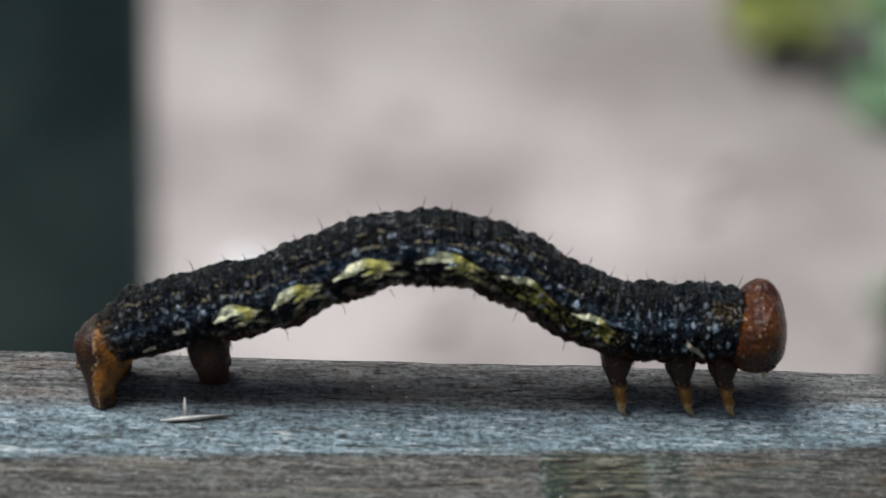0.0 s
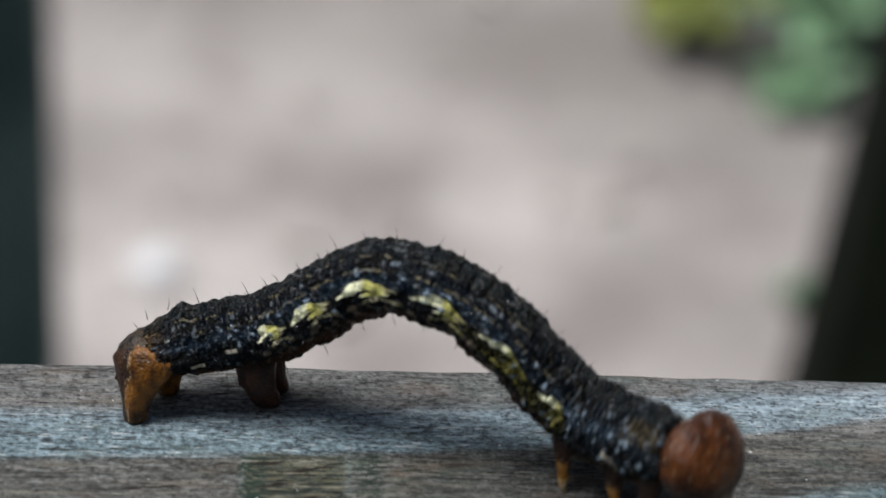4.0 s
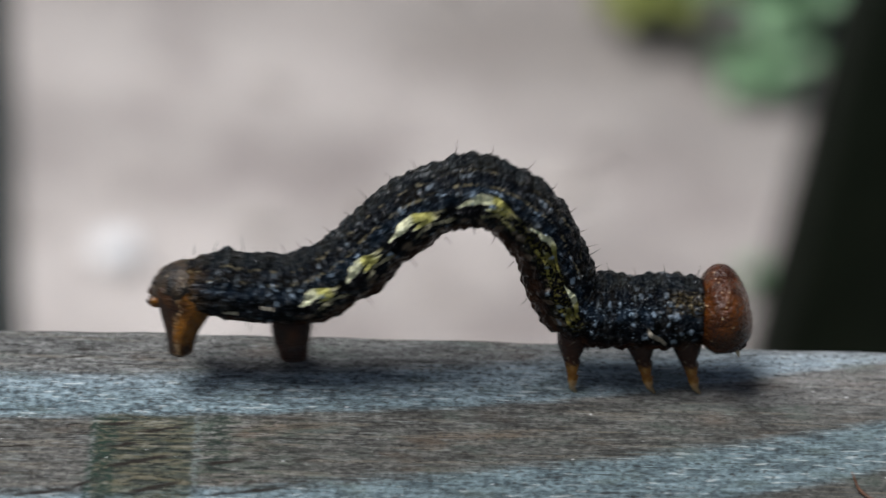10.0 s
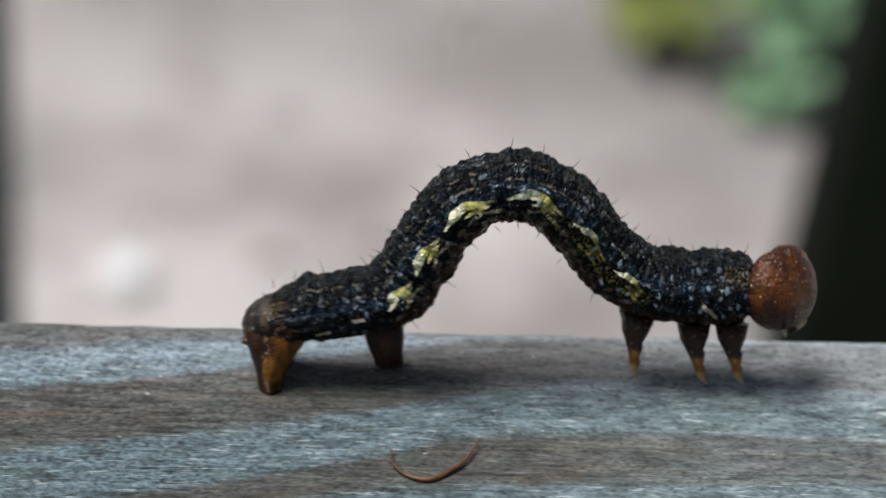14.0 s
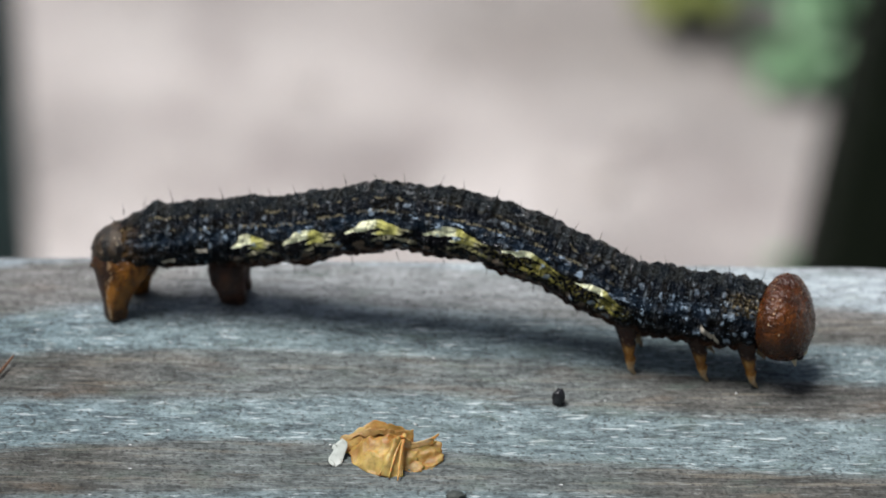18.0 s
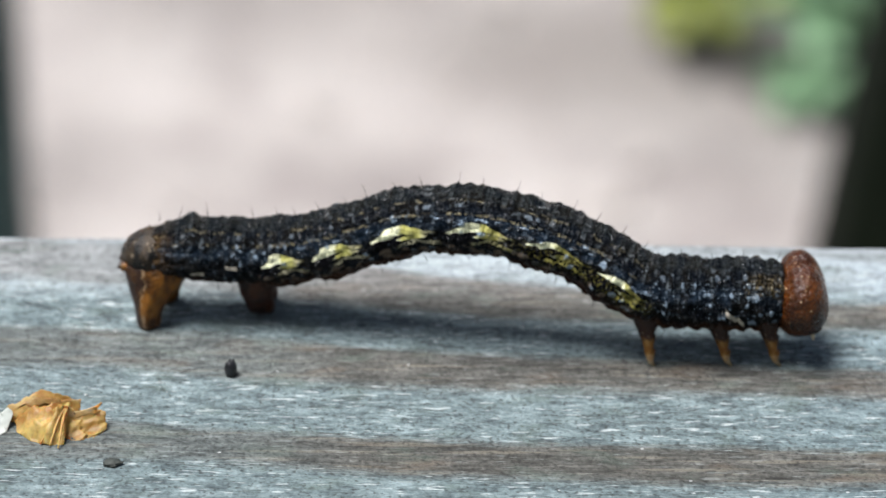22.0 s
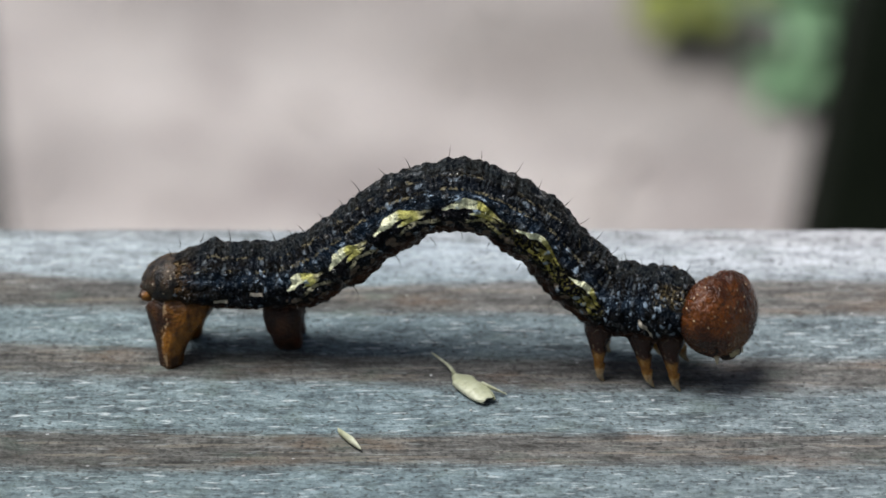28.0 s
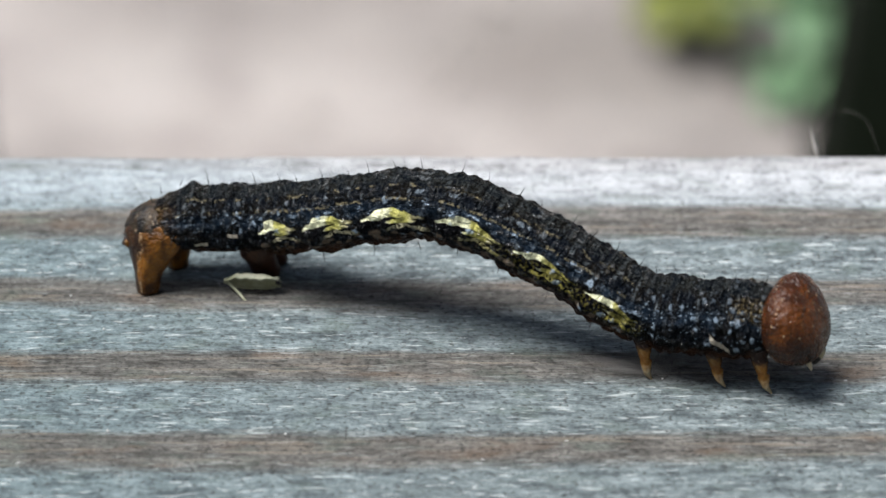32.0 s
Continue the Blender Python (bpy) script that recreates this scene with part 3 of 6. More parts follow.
BLACK_HORN = plain_material("black_horn", (0.006, 0.004, 0.003), (0.016, 0.009, 0.006), 900.0, 0.45, 0.0, 0.2)
SHIELD = horn_material("anal_shield_skin", (0.006, 0.006, 0.006), (0.052, 0.034, 0.018), (0.45, 0.36, 0.25), 0.38, 0.45)
GROUND = ground_material()
POST_GREEN = plain_material("dark_green_paint", (0.030, 0.062, 0.064), (0.070, 0.118, 0.116), 14.0, 0.9, 0.001, 0.15)
POST_BLACK = plain_material("tarred_wood", (0.010, 0.0165, 0.0095), (0.019, 0.028, 0.017), 14.0, 0.9, 0.001, 0.1)
PETAL = plain_material("dry_petal", (0.26, 0.105, 0.016), (0.52, 0.29, 0.085), 700.0, 0.5, 0.0001)
PETAL.node_tree.nodes["Principled BSDF"].inputs["Subsurface Weight"].default_value = 0.4
PETAL.node_tree.nodes["Principled BSDF"].inputs["Subsurface Scale"].default_value = 0.0008
PETAL_PALE = plain_material("petal_base", (0.34, 0.36, 0.32), (0.46, 0.47, 0.43), 500.0, 0.6)
TWIG = plain_material("twig_bark", (0.070, 0.030, 0.014), (0.15, 0.066, 0.028), 800.0, 0.5)
SEED = plain_material("black_seed", (0.006, 0.006, 0.007), (0.02, 0.02, 0.022), 900.0, 0.4, 0.00005)
BRACT = plain_material("pale_bract", (0.30, 0.31, 0.19), (0.52, 0.52, 0.38), 600.0, 0.5, 0.00005)
STRAW = plain_material("grey_husk", (0.36, 0.34, 0.32), (0.50, 0.48, 0.45), 600.0, 0.6)
SPLINTER = plain_material("pale_splinter", (0.55, 0.52, 0.47), (0.70, 0.68, 0.63), 600.0, 0.6)
GRAIN = plain_material("pale_grit", (0.42, 0.42, 0.40), (0.60, 0.60, 0.58), 700.0, 0.6)
STONE = plain_material("white_stone", (0.70, 0.70, 0.70), (0.82, 0.82, 0.81), 30.0, 0.7)
LEAF_OLIVE = leaf_material("olive_leaf", (0.11, 0.135, 0.018), (0.20, 0.22, 0.04))
LEAF_GREEN = leaf_material("green_leaf", (0.125, 0.235, 0.115), (0.215, 0.35, 0.19))
LEAF_DRY = leaf_material("dry_leaf", (0.40, 0.35, 0.31), (0.50, 0.45, 0.41))


# ---- mesh helpers ----
def part(name, bm, material, parent=None, label="", smooth=True):
    """Links a bmesh as one mesh object, as a thing or under a parent."""
    me = bpy.data.meshes.new(name)
    bm.normal_update()
    bm.to_mesh(me)
    bm.free()
    me.materials.append(material)
    if smooth:
        me.polygons.foreach_set("use_smooth", [True] * len(me.polygons))
    ob = new(name, me)
    if parent is not None:
        ob.parent = parent
    if label:
        ob["label"] = label
    return ob


def tube(bm, points, radii, sides=8, squash=1.0, caps=True):
    """A tube through points with its own radius at each; squash flattens it across its second axis."""
    points = [Vector(p) for p in points]
    rings, side = [], None
    for i, p in enumerate(points):
        d = (points[min(i + 1, len(points) - 1)] - points[max(i - 1, 0)]).normalized()
        ref = side if side is not None else (Vector((0, 0, 1)) if abs(d.z) < 0.9 else Vector((1, 0, 0)))
        a = (ref - d * ref.dot(d)).normalized()
        side = a
        b = d.cross(a)
        rings.append([bm.verts.new(p + (a * math.cos(k) + b * math.sin(k) * squash) * radii[i]) for k in [2 * math.pi * j / sides for j in range(sides)]])
    for r, s in zip(rings, rings[1:]):
        for j in range(sides):
            bm.faces.new((r[j], r[(j + 1) % sides], s[(j + 1) % sides], s[j]))
    if caps:
        bm.faces.new(list(reversed(rings[0])))
        bm.faces.new(rings[-1])
    return bm


def blob(radius, scale=(1, 1, 1), seed=0.0, rough=0.0, freq=1.0, level=3):
    """An icosphere, stretched and roughened."""
    bm = bmesh.new()
    bmesh.ops.create_icosphere(bm, subdivisions=level, radius=1.0)
    for v in bm.verts:
        k = 1.0 + rough * noise.noise(v.co * freq + Vector((seed, seed * 2, -seed)))
        v.co = Vector((v.co.x * scale[0], v.co.y * scale[1], v.co.z * scale[2])) * (radius * k)
    return bm


def slab(x0, x1, y0, y1, z0, z1, bevel):
    bm = bmesh.new()
    bmesh.ops.create_cube(bm, size=1.0)
    for v in bm.verts:
        v.co = ((x0 + x1) / 2 + v.co.x * (x1 - x0), (y0 + y1) / 2 + v.co.y * (y1 - y0), (z0 + z1) / 2 + v.co.z * (z1 - z0))
    bmesh.ops.bevel(bm, geom=bm.edges[:], offset=bevel, segments=3, affect="EDGES")
    return bm


# ---- ground and backdrop ----
GROUND_Z = -1.0


def build_ground():
    bm = bmesh.new()
    n = 90
    grid = {}
    for i in range(n + 1):
        for j in range(n + 1):
            x, y = -2.2 + 5.0 * i / n, -1.2 + 5.0 * j / n
            z = GROUND_Z + 0.02 * noise.noise(Vector((x * 2.2, y * 2.2, 0))) + 0.006 * noise.noise(Vector((x * 14, y * 14, 4)))
            grid[i, j] = bm.verts.new((x, y, z))
    for i in range(n):
        for j in range(n):
            bm.faces.new((grid[i, j], grid[i + 1, j], grid[i + 1, j + 1], grid[i, j + 1]))
    loop = [grid[i, 0] for i in range(n)] + [grid[n, j] for j in range(n)] + [grid[i, n] for i in range(n, 0, -1)] + [grid[0, j] for j in range(n, 0, -1)]
    far = []
    for v in loop:
        d = Vector((v.co.x - 0.3, v.co.y - 1.3, 0)).normalized()
        far.append(bm.verts.new((0.3 + d.x * 400, 1.3 + d.y * 400, GROUND_Z)))
    m = len(loop)
    for k in range(m):
        bm.faces.new((loop[k], far[k], far[(k + 1) % m], loop[(k + 1) % m]))
    ob = part("ground", bm, GROUND)
    tagged(ob, "pale sandy ground strewn with dry litter", "ground", kind="structure")


build_ground()


def build_litter():
    """Dry leaves lying on the sand, one object of many small curled blades."""
    rng = random.Random(5)
    bm = bmesh.new()
    for _ in range(150):
        x, y = rng.uniform(-0.5, 0.8), rng.uniform(1.25, 2.6)
        z = GROUND_Z + 0.02 * noise.noise(Vector((x * 2.2, y * 2.2, 0))) + 0.004
        blade(bm, Vector((x, y, z)), rng.uniform(0, 6.3), rng.uniform(0.012, 0.035), rng.uniform(0.3, 0.6), rng.uniform(-0.1, 0.25))
    ob = part("leaf_litter", bm, LEAF_DRY)
    tagged(ob, "scattered dry brown leaves lying on sandy ground", "leaf litter", kind="stuff")


def blade(bm, base, turn, length, width, lift, thick=0.0006):
    """A leaf blade with thickness, pointed at both ends and curled along its length."""
    d = Vector((math.cos(turn), math.sin(turn), 0))
    s = Vector((-d.y, d.x, 0))
    top, low = [], []
    for k in range(6):
        u = k / 5
        w = length * width * math.sin(math.pi * min(0.98, 0.06 + u * 0.9)) * 0.5
        c = base + d * (length * u) + Vector((0, 0, length * (lift * u + 0.10 * math.sin(math.pi * u))))
        row = [c - s * w + Vector((0, 0, w * 0.3)), c, c + s * w + Vector((0, 0, w * 0.3))]
        top.append([bm.verts.new(p) for p in row])
        low.append([bm.verts.new(p - Vector((0, 0, thick))) for p in row])
    for k in range(5):
        for j in range(2):
            bm.faces.new((top[k][j], top[k + 1][j], top[k + 1][j + 1], top[k][j + 1]))
            bm.faces.new((low[k][j], low[k][j + 1], low[k + 1][j + 1], low[k + 1][j]))
        bm.faces.new((top[k][0], low[k][0], low[k + 1][0], top[k + 1][0]))
        bm.faces.new((top[k][2], top[k + 1][2], low[k + 1][2], low[k][2]))
    bm.faces.new((*top[0], *reversed(low[0])))
    bm.faces.new((*reversed(top[-1]), *low[-1]))


build_litter()


def build_post(name, x, y, width, depth, lean, material, label):
    """A square post standing on the ground, leaning sideways by some degrees, with worn edges."""
    root = new(name)
    root.matrix_basis = pose(x, y, GROUND_Z - 0.05, 0, lean, 0)
    bm = slab(-width / 2, width / 2, -depth / 2, depth / 2, 0, 1.35, 0.006)
    part("shaft", bm, material, root)
    part("cap", slab(-width / 2 - 0.008, width / 2 + 0.008, -depth / 2 - 0.008, depth / 2 + 0.008, 1.352, 1.375, 0.004), material, root)
    tagged(root, label, "post")


build_post("wooden_post", -0.131 - 0.07, 1.15, 0.14, 0.10, 0.0, POST_GREEN, "dark grey-green painted wooden post standing on sand")
build_post("wooden_post", 0.3405, 1.40, 0.14, 0.10, 7.1, POST_BLACK, "nearly black tarred wooden post leaning to one side")


def build_plant(name, x, y, count, size, spread, height, material, label, seed):
    """A low leafy plant: stems from one foot, each with leaves along it."""
    rng = random.Random(seed)
    root = new(name)
    root.matrix_basis = pose(x, y, GROUND_Z, 0, 0, 0)
    stems = bmesh.new()
    for _ in range(count):
        a, r, h = rng.uniform(0, 6.283), rng.uniform(0.1, 1.0) * spread, height * rng.uniform(0.5, 1.0)
        tip = Vector((math.cos(a) * r, math.sin(a) * r, h))
        mid = Vector((tip.x * 0.35, tip.y * 0.35, h * 0.7))
        tube(stems, [(0, 0, -0.01), mid, tip], [0.0025, 0.002, 0.001], 5)
        for k in range(5):
            u = 0.35 + 0.65 * k / 4
            p = mid.lerp(tip, max(0.0, (u - 0.35) / 0.65))
            leaf = bmesh.new()
            blade(leaf, Vector((0, 0, 0)), 0.0, size * rng.uniform(0.7, 1.2), 0.55, rng.uniform(-0.4, 0.3), 0.0005)
            ob = part("leaf", leaf, material, root)
            ob.matrix_basis = pose(p.x, p.y, p.z, rng.uniform(-25, 25), rng.uniform(-20, 20), rng.uniform(0, 360))
    part("stem", stems, material, root)
    tagged(root, label, "plant")


build_plant("leafy_plant", 0.268, 1.955, 8, 0.045, 0.045, 0.06, LEAF_OLIVE, "low olive-green leafy plant growing in sand", 3)
build_plant("leafy_plant", 0.372, 1.955, 16, 0.045, 0.085, 0.07, LEAF_GREEN, "low bright green leafy plant growing in sand", 8)
build_plant("leafy_plant", 0.345, 1.865, 7, 0.035, 0.045, 0.03, LEAF_GREEN, "small green leafy plant growing in sand", 9)
build_plant("leafy_plant", 0.326, 1.57, 3, 0.024, 0.022, 0.02, LEAF_GREEN, "tiny green seedling in sandy ground", 11)


def build_unseen_wall():
    """An unseen plain wall, added behind the viewer to keep the sky's light off that side."""
    bm = slab(-3.0, 3.2, -1.16, -1.0, GROUND_Z - 0.05, 0.9, 0.01)
    tagged(part("unseen_wall", bm, plain_material("grey_render", (0.16, 0.16, 0.155), (0.22, 0.215, 0.21), 6.0, 0.9, 0.002)), "unseen plain grey wall added to block sky light", "wall", kind="structure")


build_unseen_wall()

pebble = part("pebble", blob(0.017, (1.0, 0.9, 0.7), 2.0, 0.2, 1.3), STONE)
pebble.matrix_basis = pose(-0.110, 1.602, GROUND_Z + 0.008)
tagged(pebble, "white rounded pebble lying on the sand", "pebble")


# ---- the rail ----
RAIL_FAR, RAIL_NEAR, RAIL_THICK = 6.81, -82.0, 34.0
CRACKS = ((-7.6, -5.0, -3.3, -3.8, 0.10), (-0.8, -7.7, 1.2, -6.6, 0.08), (-11.0, -4.9, -7.8, -4.9, 0.08), (-6.0, -5.9, -0.5, -4.4, 0.06), (4.6, -5.0, 8.5, -4.3, 0.07),
          (-16.0, 1.9, -13.2, 2.2, 0.06), (88.0, -4.9, 97.0, -4.6, 0.06), (60.0, 2.5, 74.0, 2.0, 0.06), (26.0, 5.2, 34.0, 5.5, 0.07), (104.0, -7.3, 118.0, -7.0, 0.06))


def rail_height(x, y):
    """The weathered top in millimetres: low waves, fibres raised along the grain, a worn far edge, a few cracks."""
    z = 0.10 * noise.noise(Vector((x * 0.03, y * 0.25, 0))) + 0.05 * noise.noise(Vector((x * 0.16, y * 2.6, 5))) + 0.03 * noise.noise(Vector((x * 0.5, y * 7.0, 9)))
    for x0, y0, x1, y1, d in CRACKS:
        u = (x - x0) / (x1 - x0)
        if -0.05 < u < 1.05:
            c = y0 + (y1 - y0) * u + 0.12 * noise.noise(Vector((x * 0.9, y0, 3)))
            z -= d * max(0.0, 1 - ((y - c) / 0.16) ** 2) * min(1.0, 4 * max(0.0, min(u + 0.05, 1.05 - u)))
    e = max(0.0, y - (RAIL_FAR - 0.9)) / 0.9
    return z - 0.14 * e * e


def build_rail():
    root = new("wooden_rail")
    xs = [-700, -400, -200, -90, -50] + [-32 + 0.4 * i for i in range(426)] + [150, 190, 300, 500, 800]
    ys = [RAIL_FAR - 0.2 * i for i in range(150)] + [-26, -32, -45, -60, -75, RAIL_NEAR]
    bm = bmesh.new()
    rows = []
    for x in xs:
        wob = 0.10 * noise.noise(Vector((x * 0.35, 7, 1))) + 0.12 * noise.noise(Vector((x * 0.06, 2, 1)))
        rows.append([bm.verts.new((x * MM, (y + (wob if k == 0 else 0.0)) * MM, rail_height(x, y) * MM)) for k, y in enumerate(ys)])
    for a, b in zip(rows, rows[1:]):
        for j in range(len(ys) - 1):
            bm.faces.new((a[j + 1], b[j + 1], b[j], a[j]))
    # The sides and the underside.
    far = [bm.verts.new((r[0].co.x, r[0].co.y + 0.0002, -RAIL_THICK * MM)) for r in rows]
    near = [bm.verts.new((r[-1].co.x, r[-1].co.y, -RAIL_THICK * MM)) for r in rows]
    for k in range(len(xs) - 1):
        bm.faces.new((rows[k][0], rows[k + 1][0], far[k + 1], far[k]))
        bm.faces.new((rows[k + 1][-1], rows[k][-1], near[k], near[k + 1]))
        bm.faces.new((near[k], far[k], far[k + 1], near[k + 1]))
    for k, flip in ((0, False), (-1, True)):
        f = [*rows[k], near[k], far[k]]
        bm.faces.new(f if flip else list(reversed(f)))
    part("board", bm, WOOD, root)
    for x in (-0.58, 0.66):
        part("support", slab(x - 0.045, x + 0.045, -0.075, -0.005, GROUND_Z - 0.05, -RAIL_THICK * MM - 0.0002, 0.004), WOOD, root)
    tagged(root, "weathered grey wooden rail with brown grain bands", "rail", kind="structure")


build_rail()

# ---- the caterpillar ----
# Stations along the body in millimetres from the rear: rear end, hind prolegs, last thoracic legs, neck, middle of the head.
REAR, HIND, THORAX, NECK, CROWN = 0.0, 5.3, 23.1, 27.7, 29.0
SEGMENTS = ((-0.3, -1.3), (0.4, -1.0), (3.15, 0.0), (5.53, 1.0), (7.95, 2.0), (10.67, 3.0), (13.9, 4.0), (17.16, 5.0), (20.4, 6.0), (23.3, 7.0), (25.4, 8.0), (28.0, 9.0))
GIRTH = ((-0.3, 0.60), (0.3, 0.95), (1.0, 1.18), (1.8, 1.36), (2.4, 1.62), (3.0, 1.55), (4.0, 1.57), (5.6, 1.62), (8.0, 1.60), (14.0, 1.57), (20.0, 1.55), (23.0, 1.60), (25.0, 1.68), (26.8, 1.66), (28.0, 1.52))
RINGS = 50


def table(pairs, s):
    return float(np.interp(s, [a for a, _ in pairs], [b for _, b in pairs]))


def ring_mesh(s, half):
    """One wrinkle of the body: a short barrel round the x axis, warty, with the skin map."""
    sides, cuts = 90, 11
    bm = bmesh.new()
    uv = bm.loops.layers.uv.new("skin")
    rows, info = [], {}
    for k in range(cuts):
        u = -1 + 2 * k / (cuts - 1)
        x = half * u
        r0 = table(GIRTH, s + x)
        q = table(SEGMENTS, s + x)
        r0 *= 1 + 0.025 * math.cos(2 * math.pi * (q - 0.35))
        prof = 1 - (0.10 + 0.06 * max(0.0, min(1.0, (s - 21.0) / 2.0))) * u * u - 0.10 * u ** 6
        drop = 0.75 * max(0.0, 1.60 - r0) * max(0.0, min(1.0, (7.0 - s) / 2.0))
        row = []
        for j in range(sides):
            a = 2 * math.pi * j / sides
            th = abs((a + math.pi) % (2 * math.pi) - math.pi)
            sh = 1 + 0.035 * math.exp(-((math.degrees(th) - 100) / 18) ** 2) - (0.06 + 0.16 * max(0.0, min(1.0, (7.0 - s) / 2.0))) * max(0.0, -math.cos(th)) ** 2 + 0.02 * max(0.0, min(1.0, (s - 21.5) / 2.0)) * max(0.0, -math.cos(th)) ** 2
            place = Vector((math.cos(a) * r0, math.sin(a) * r0, s + x))
            bead = 0.5 - noise.voronoi(place * 2.1)[0][0]
            wart = 0.15 * bead + 0.05 * noise.noise(place * 1.6)
            # A pair of knobs on the back near the rear end.
            wart += 0.06 * math.exp(-((s + x - 2.35) / 0.5) ** 2 - ((math.degrees(th) - 26) / 20) ** 2)
            belly = max(0.0, -math.cos(th) - 0.1)
            sh += 0.05 * belly * math.cos(2 * math.pi * (q - 0.1)) if 6.0 < s < 22.0 else 0.0
            r = r0 * prof * sh * (1 + wart)
            v = bm.verts.new((x * MM, math.sin(a) * r * MM, (math.cos(a) * r - drop) * MM))
            info[v] = (th / math.pi, q / 10)
            row.append(v)
        rows.append(row)
    for a, b in zip(rows, rows[1:]):
        for j in range(sides):
            bm.faces.new((a[j], a[(j + 1) % sides], b[(j + 1) % sides], b[j]))
    for k, e in ((0, -1), (-1, 1)):
        c = bm.verts.new((half * 0.8 * e * MM, 0, 0))
        info[c] = (0.5, table(SEGMENTS, s) / 10)
        for j in range(sides):
            p, q2 = rows[k][j], rows[k][(j + 1) % sides]
            bm.faces.new((p, c, q2) if e < 0 else (p, q2, c))
    bmesh.ops.recalc_face_normals(bm, faces=bm.faces[:])
    for f in bm.faces:
        for l in f.loops:
            l[uv].uv = info[l.vert]
    return bm


def bristle(parent, s, angle, length, rng):
    """A stiff hair standing on the skin."""
    a = radians(angle)
    r = table(GIRTH, s) * 0.97
    out = Vector((rng.uniform(-0.35, 0.35), math.sin(a), math.cos(a))).normalized()
    base = Vector((rng.uniform(-0.2, 0.2), math.sin(a) * r, math.cos(a) * r))
    tip = base + out * length
    mid = base + out * length * 0.55 + Vector((0.03, 0, -0.02))
    part("bristle", tube(bmesh.new(), [base * MM, mid * MM, tip * MM], [0.020 * MM, 0.014 * MM, 0.004 * MM], 5), BRISTLE, parent)


def clasper_mesh(side):
    """A hind clasper: a broad fleshy flap narrowing down to a hooked foot."""
    bm = bmesh.new()
    rows = []
    levels = ((0.35, 0.42, 0.30, 0.16), (0.15, 0.40, 0.85, 0.36), (-0.10, 0.46, 1.26, 0.48), (-0.35, 0.46, 1.36, 0.56), (-0.8, 0.36, 1.20, 0.62), (-1.4, 0.24, 0.96, 0.62), (-2.0, 0.17, 0.72, 0.56), (-2.45, 0.16, 0.60, 0.5), (-2.75, 0.15, 0.56, 0.48), (-2.94, 0.14, 0.50, 0.42), (-3.02, 0.13, 0.26, 0.2))
    ahead = 0.45 if side > 0 else 0.0
    for z, cx, wx, wy in levels:
        cy = 0.70 + 0.16 * (-z)
        row = []
        for j in range(30):
            a = 2 * math.pi * j / 30
            k = 1 + 0.10 * noise.noise(Vector((math.cos(a) * 2, math.sin(a) * 2, z * 2.5 + side * 9)))
            k += 0.03 * math.cos(6 * a + 1.5 * z) + 0.035 * math.sin(9.0 * z + 2 * math.cos(a)) * (1.0 if z > -2.4 else 0.3)
            # The flap is keeled: its outer face meets in a blunt ridge.
            k *= 1 - 0.16 * abs(math.sin(2 * a))
            row.append(bm.verts.new(((cx + ahead + math.cos(a) * wx * k) * MM, side * (cy + math.sin(a) * wy * k) * MM, z * MM)))
        rows.append(row)
    for a, b in zip(rows, rows[1:]):
        for j in range(30):
            bm.faces.new((a[j], a[(j + 1) % 30], b[(j + 1) % 30], b[j]))
    bm.faces.new(rows[0])
    bm.faces.new(list(reversed(rows[-1])))
    bmesh.ops.recalc_face_normals(bm, faces=bm.faces[:])
    return bm


def proleg_mesh(side):
    """A hind proleg: a short fleshy stump with a swollen, hooked sole."""
    bm = bmesh.new()
    pts = [(0, side * 0.42, -0.5), (0, side * 0.50, -1.1), (0.02, side * 0.55 + 0.05, -1.6), (0.04, side * 0.55 + 0.30, -2.1), (0.06, side * 0.52 + 0.50, -2.5), (0.08, side * 0.48 + 0.65, -2.8), (0.09, side * 0.46 + 0.75, -3.05), (0.10, side * 0.45 + 0.80, -3.22), (0.10, side * 0.45 + 0.80, -3.3)]
    tube(bm, [Vector(p) * MM for p in pts], [r * MM for r in (0.86, 0.86, 0.80, 0.70, 0.66, 0.66, 0.62, 0.44, 0.16)], 20, 0.75)
    for v in bm.verts:
        v.co *= 1 + 0.06 * noise.noise(v.co * 2500)
    bmesh.ops.recalc_face_normals(bm, faces=bm.faces[:])
    return bm


def leg_mesh(side, reach):
    """A thoracic leg: thick hip, two tapering joints and a small claw turned forward."""
    bm = bmesh.new()
    pts = [(-0.16, side * 0.50, -0.85), (-0.12, side * 0.72, -1.45), (-0.04, side * 0.92, -2.0), (0.04, side * 1.0, -2.12), (0.14, side * 1.08, -2.68), (0.20, side * 1.10, -2.78), (0.30, side * 1.16, -3.2 - reach), (0.54, side * 1.18, -3.5 - reach)]
    tube(bm, [Vector(p) * MM for p in pts], [r * MM for r in (0.74, 0.62, 0.36, 0.36, 0.21, 0.26, 0.15, 0.04)], 12)
    bmesh.ops.recalc_face_normals(bm, faces=bm.faces[:])
    return bm


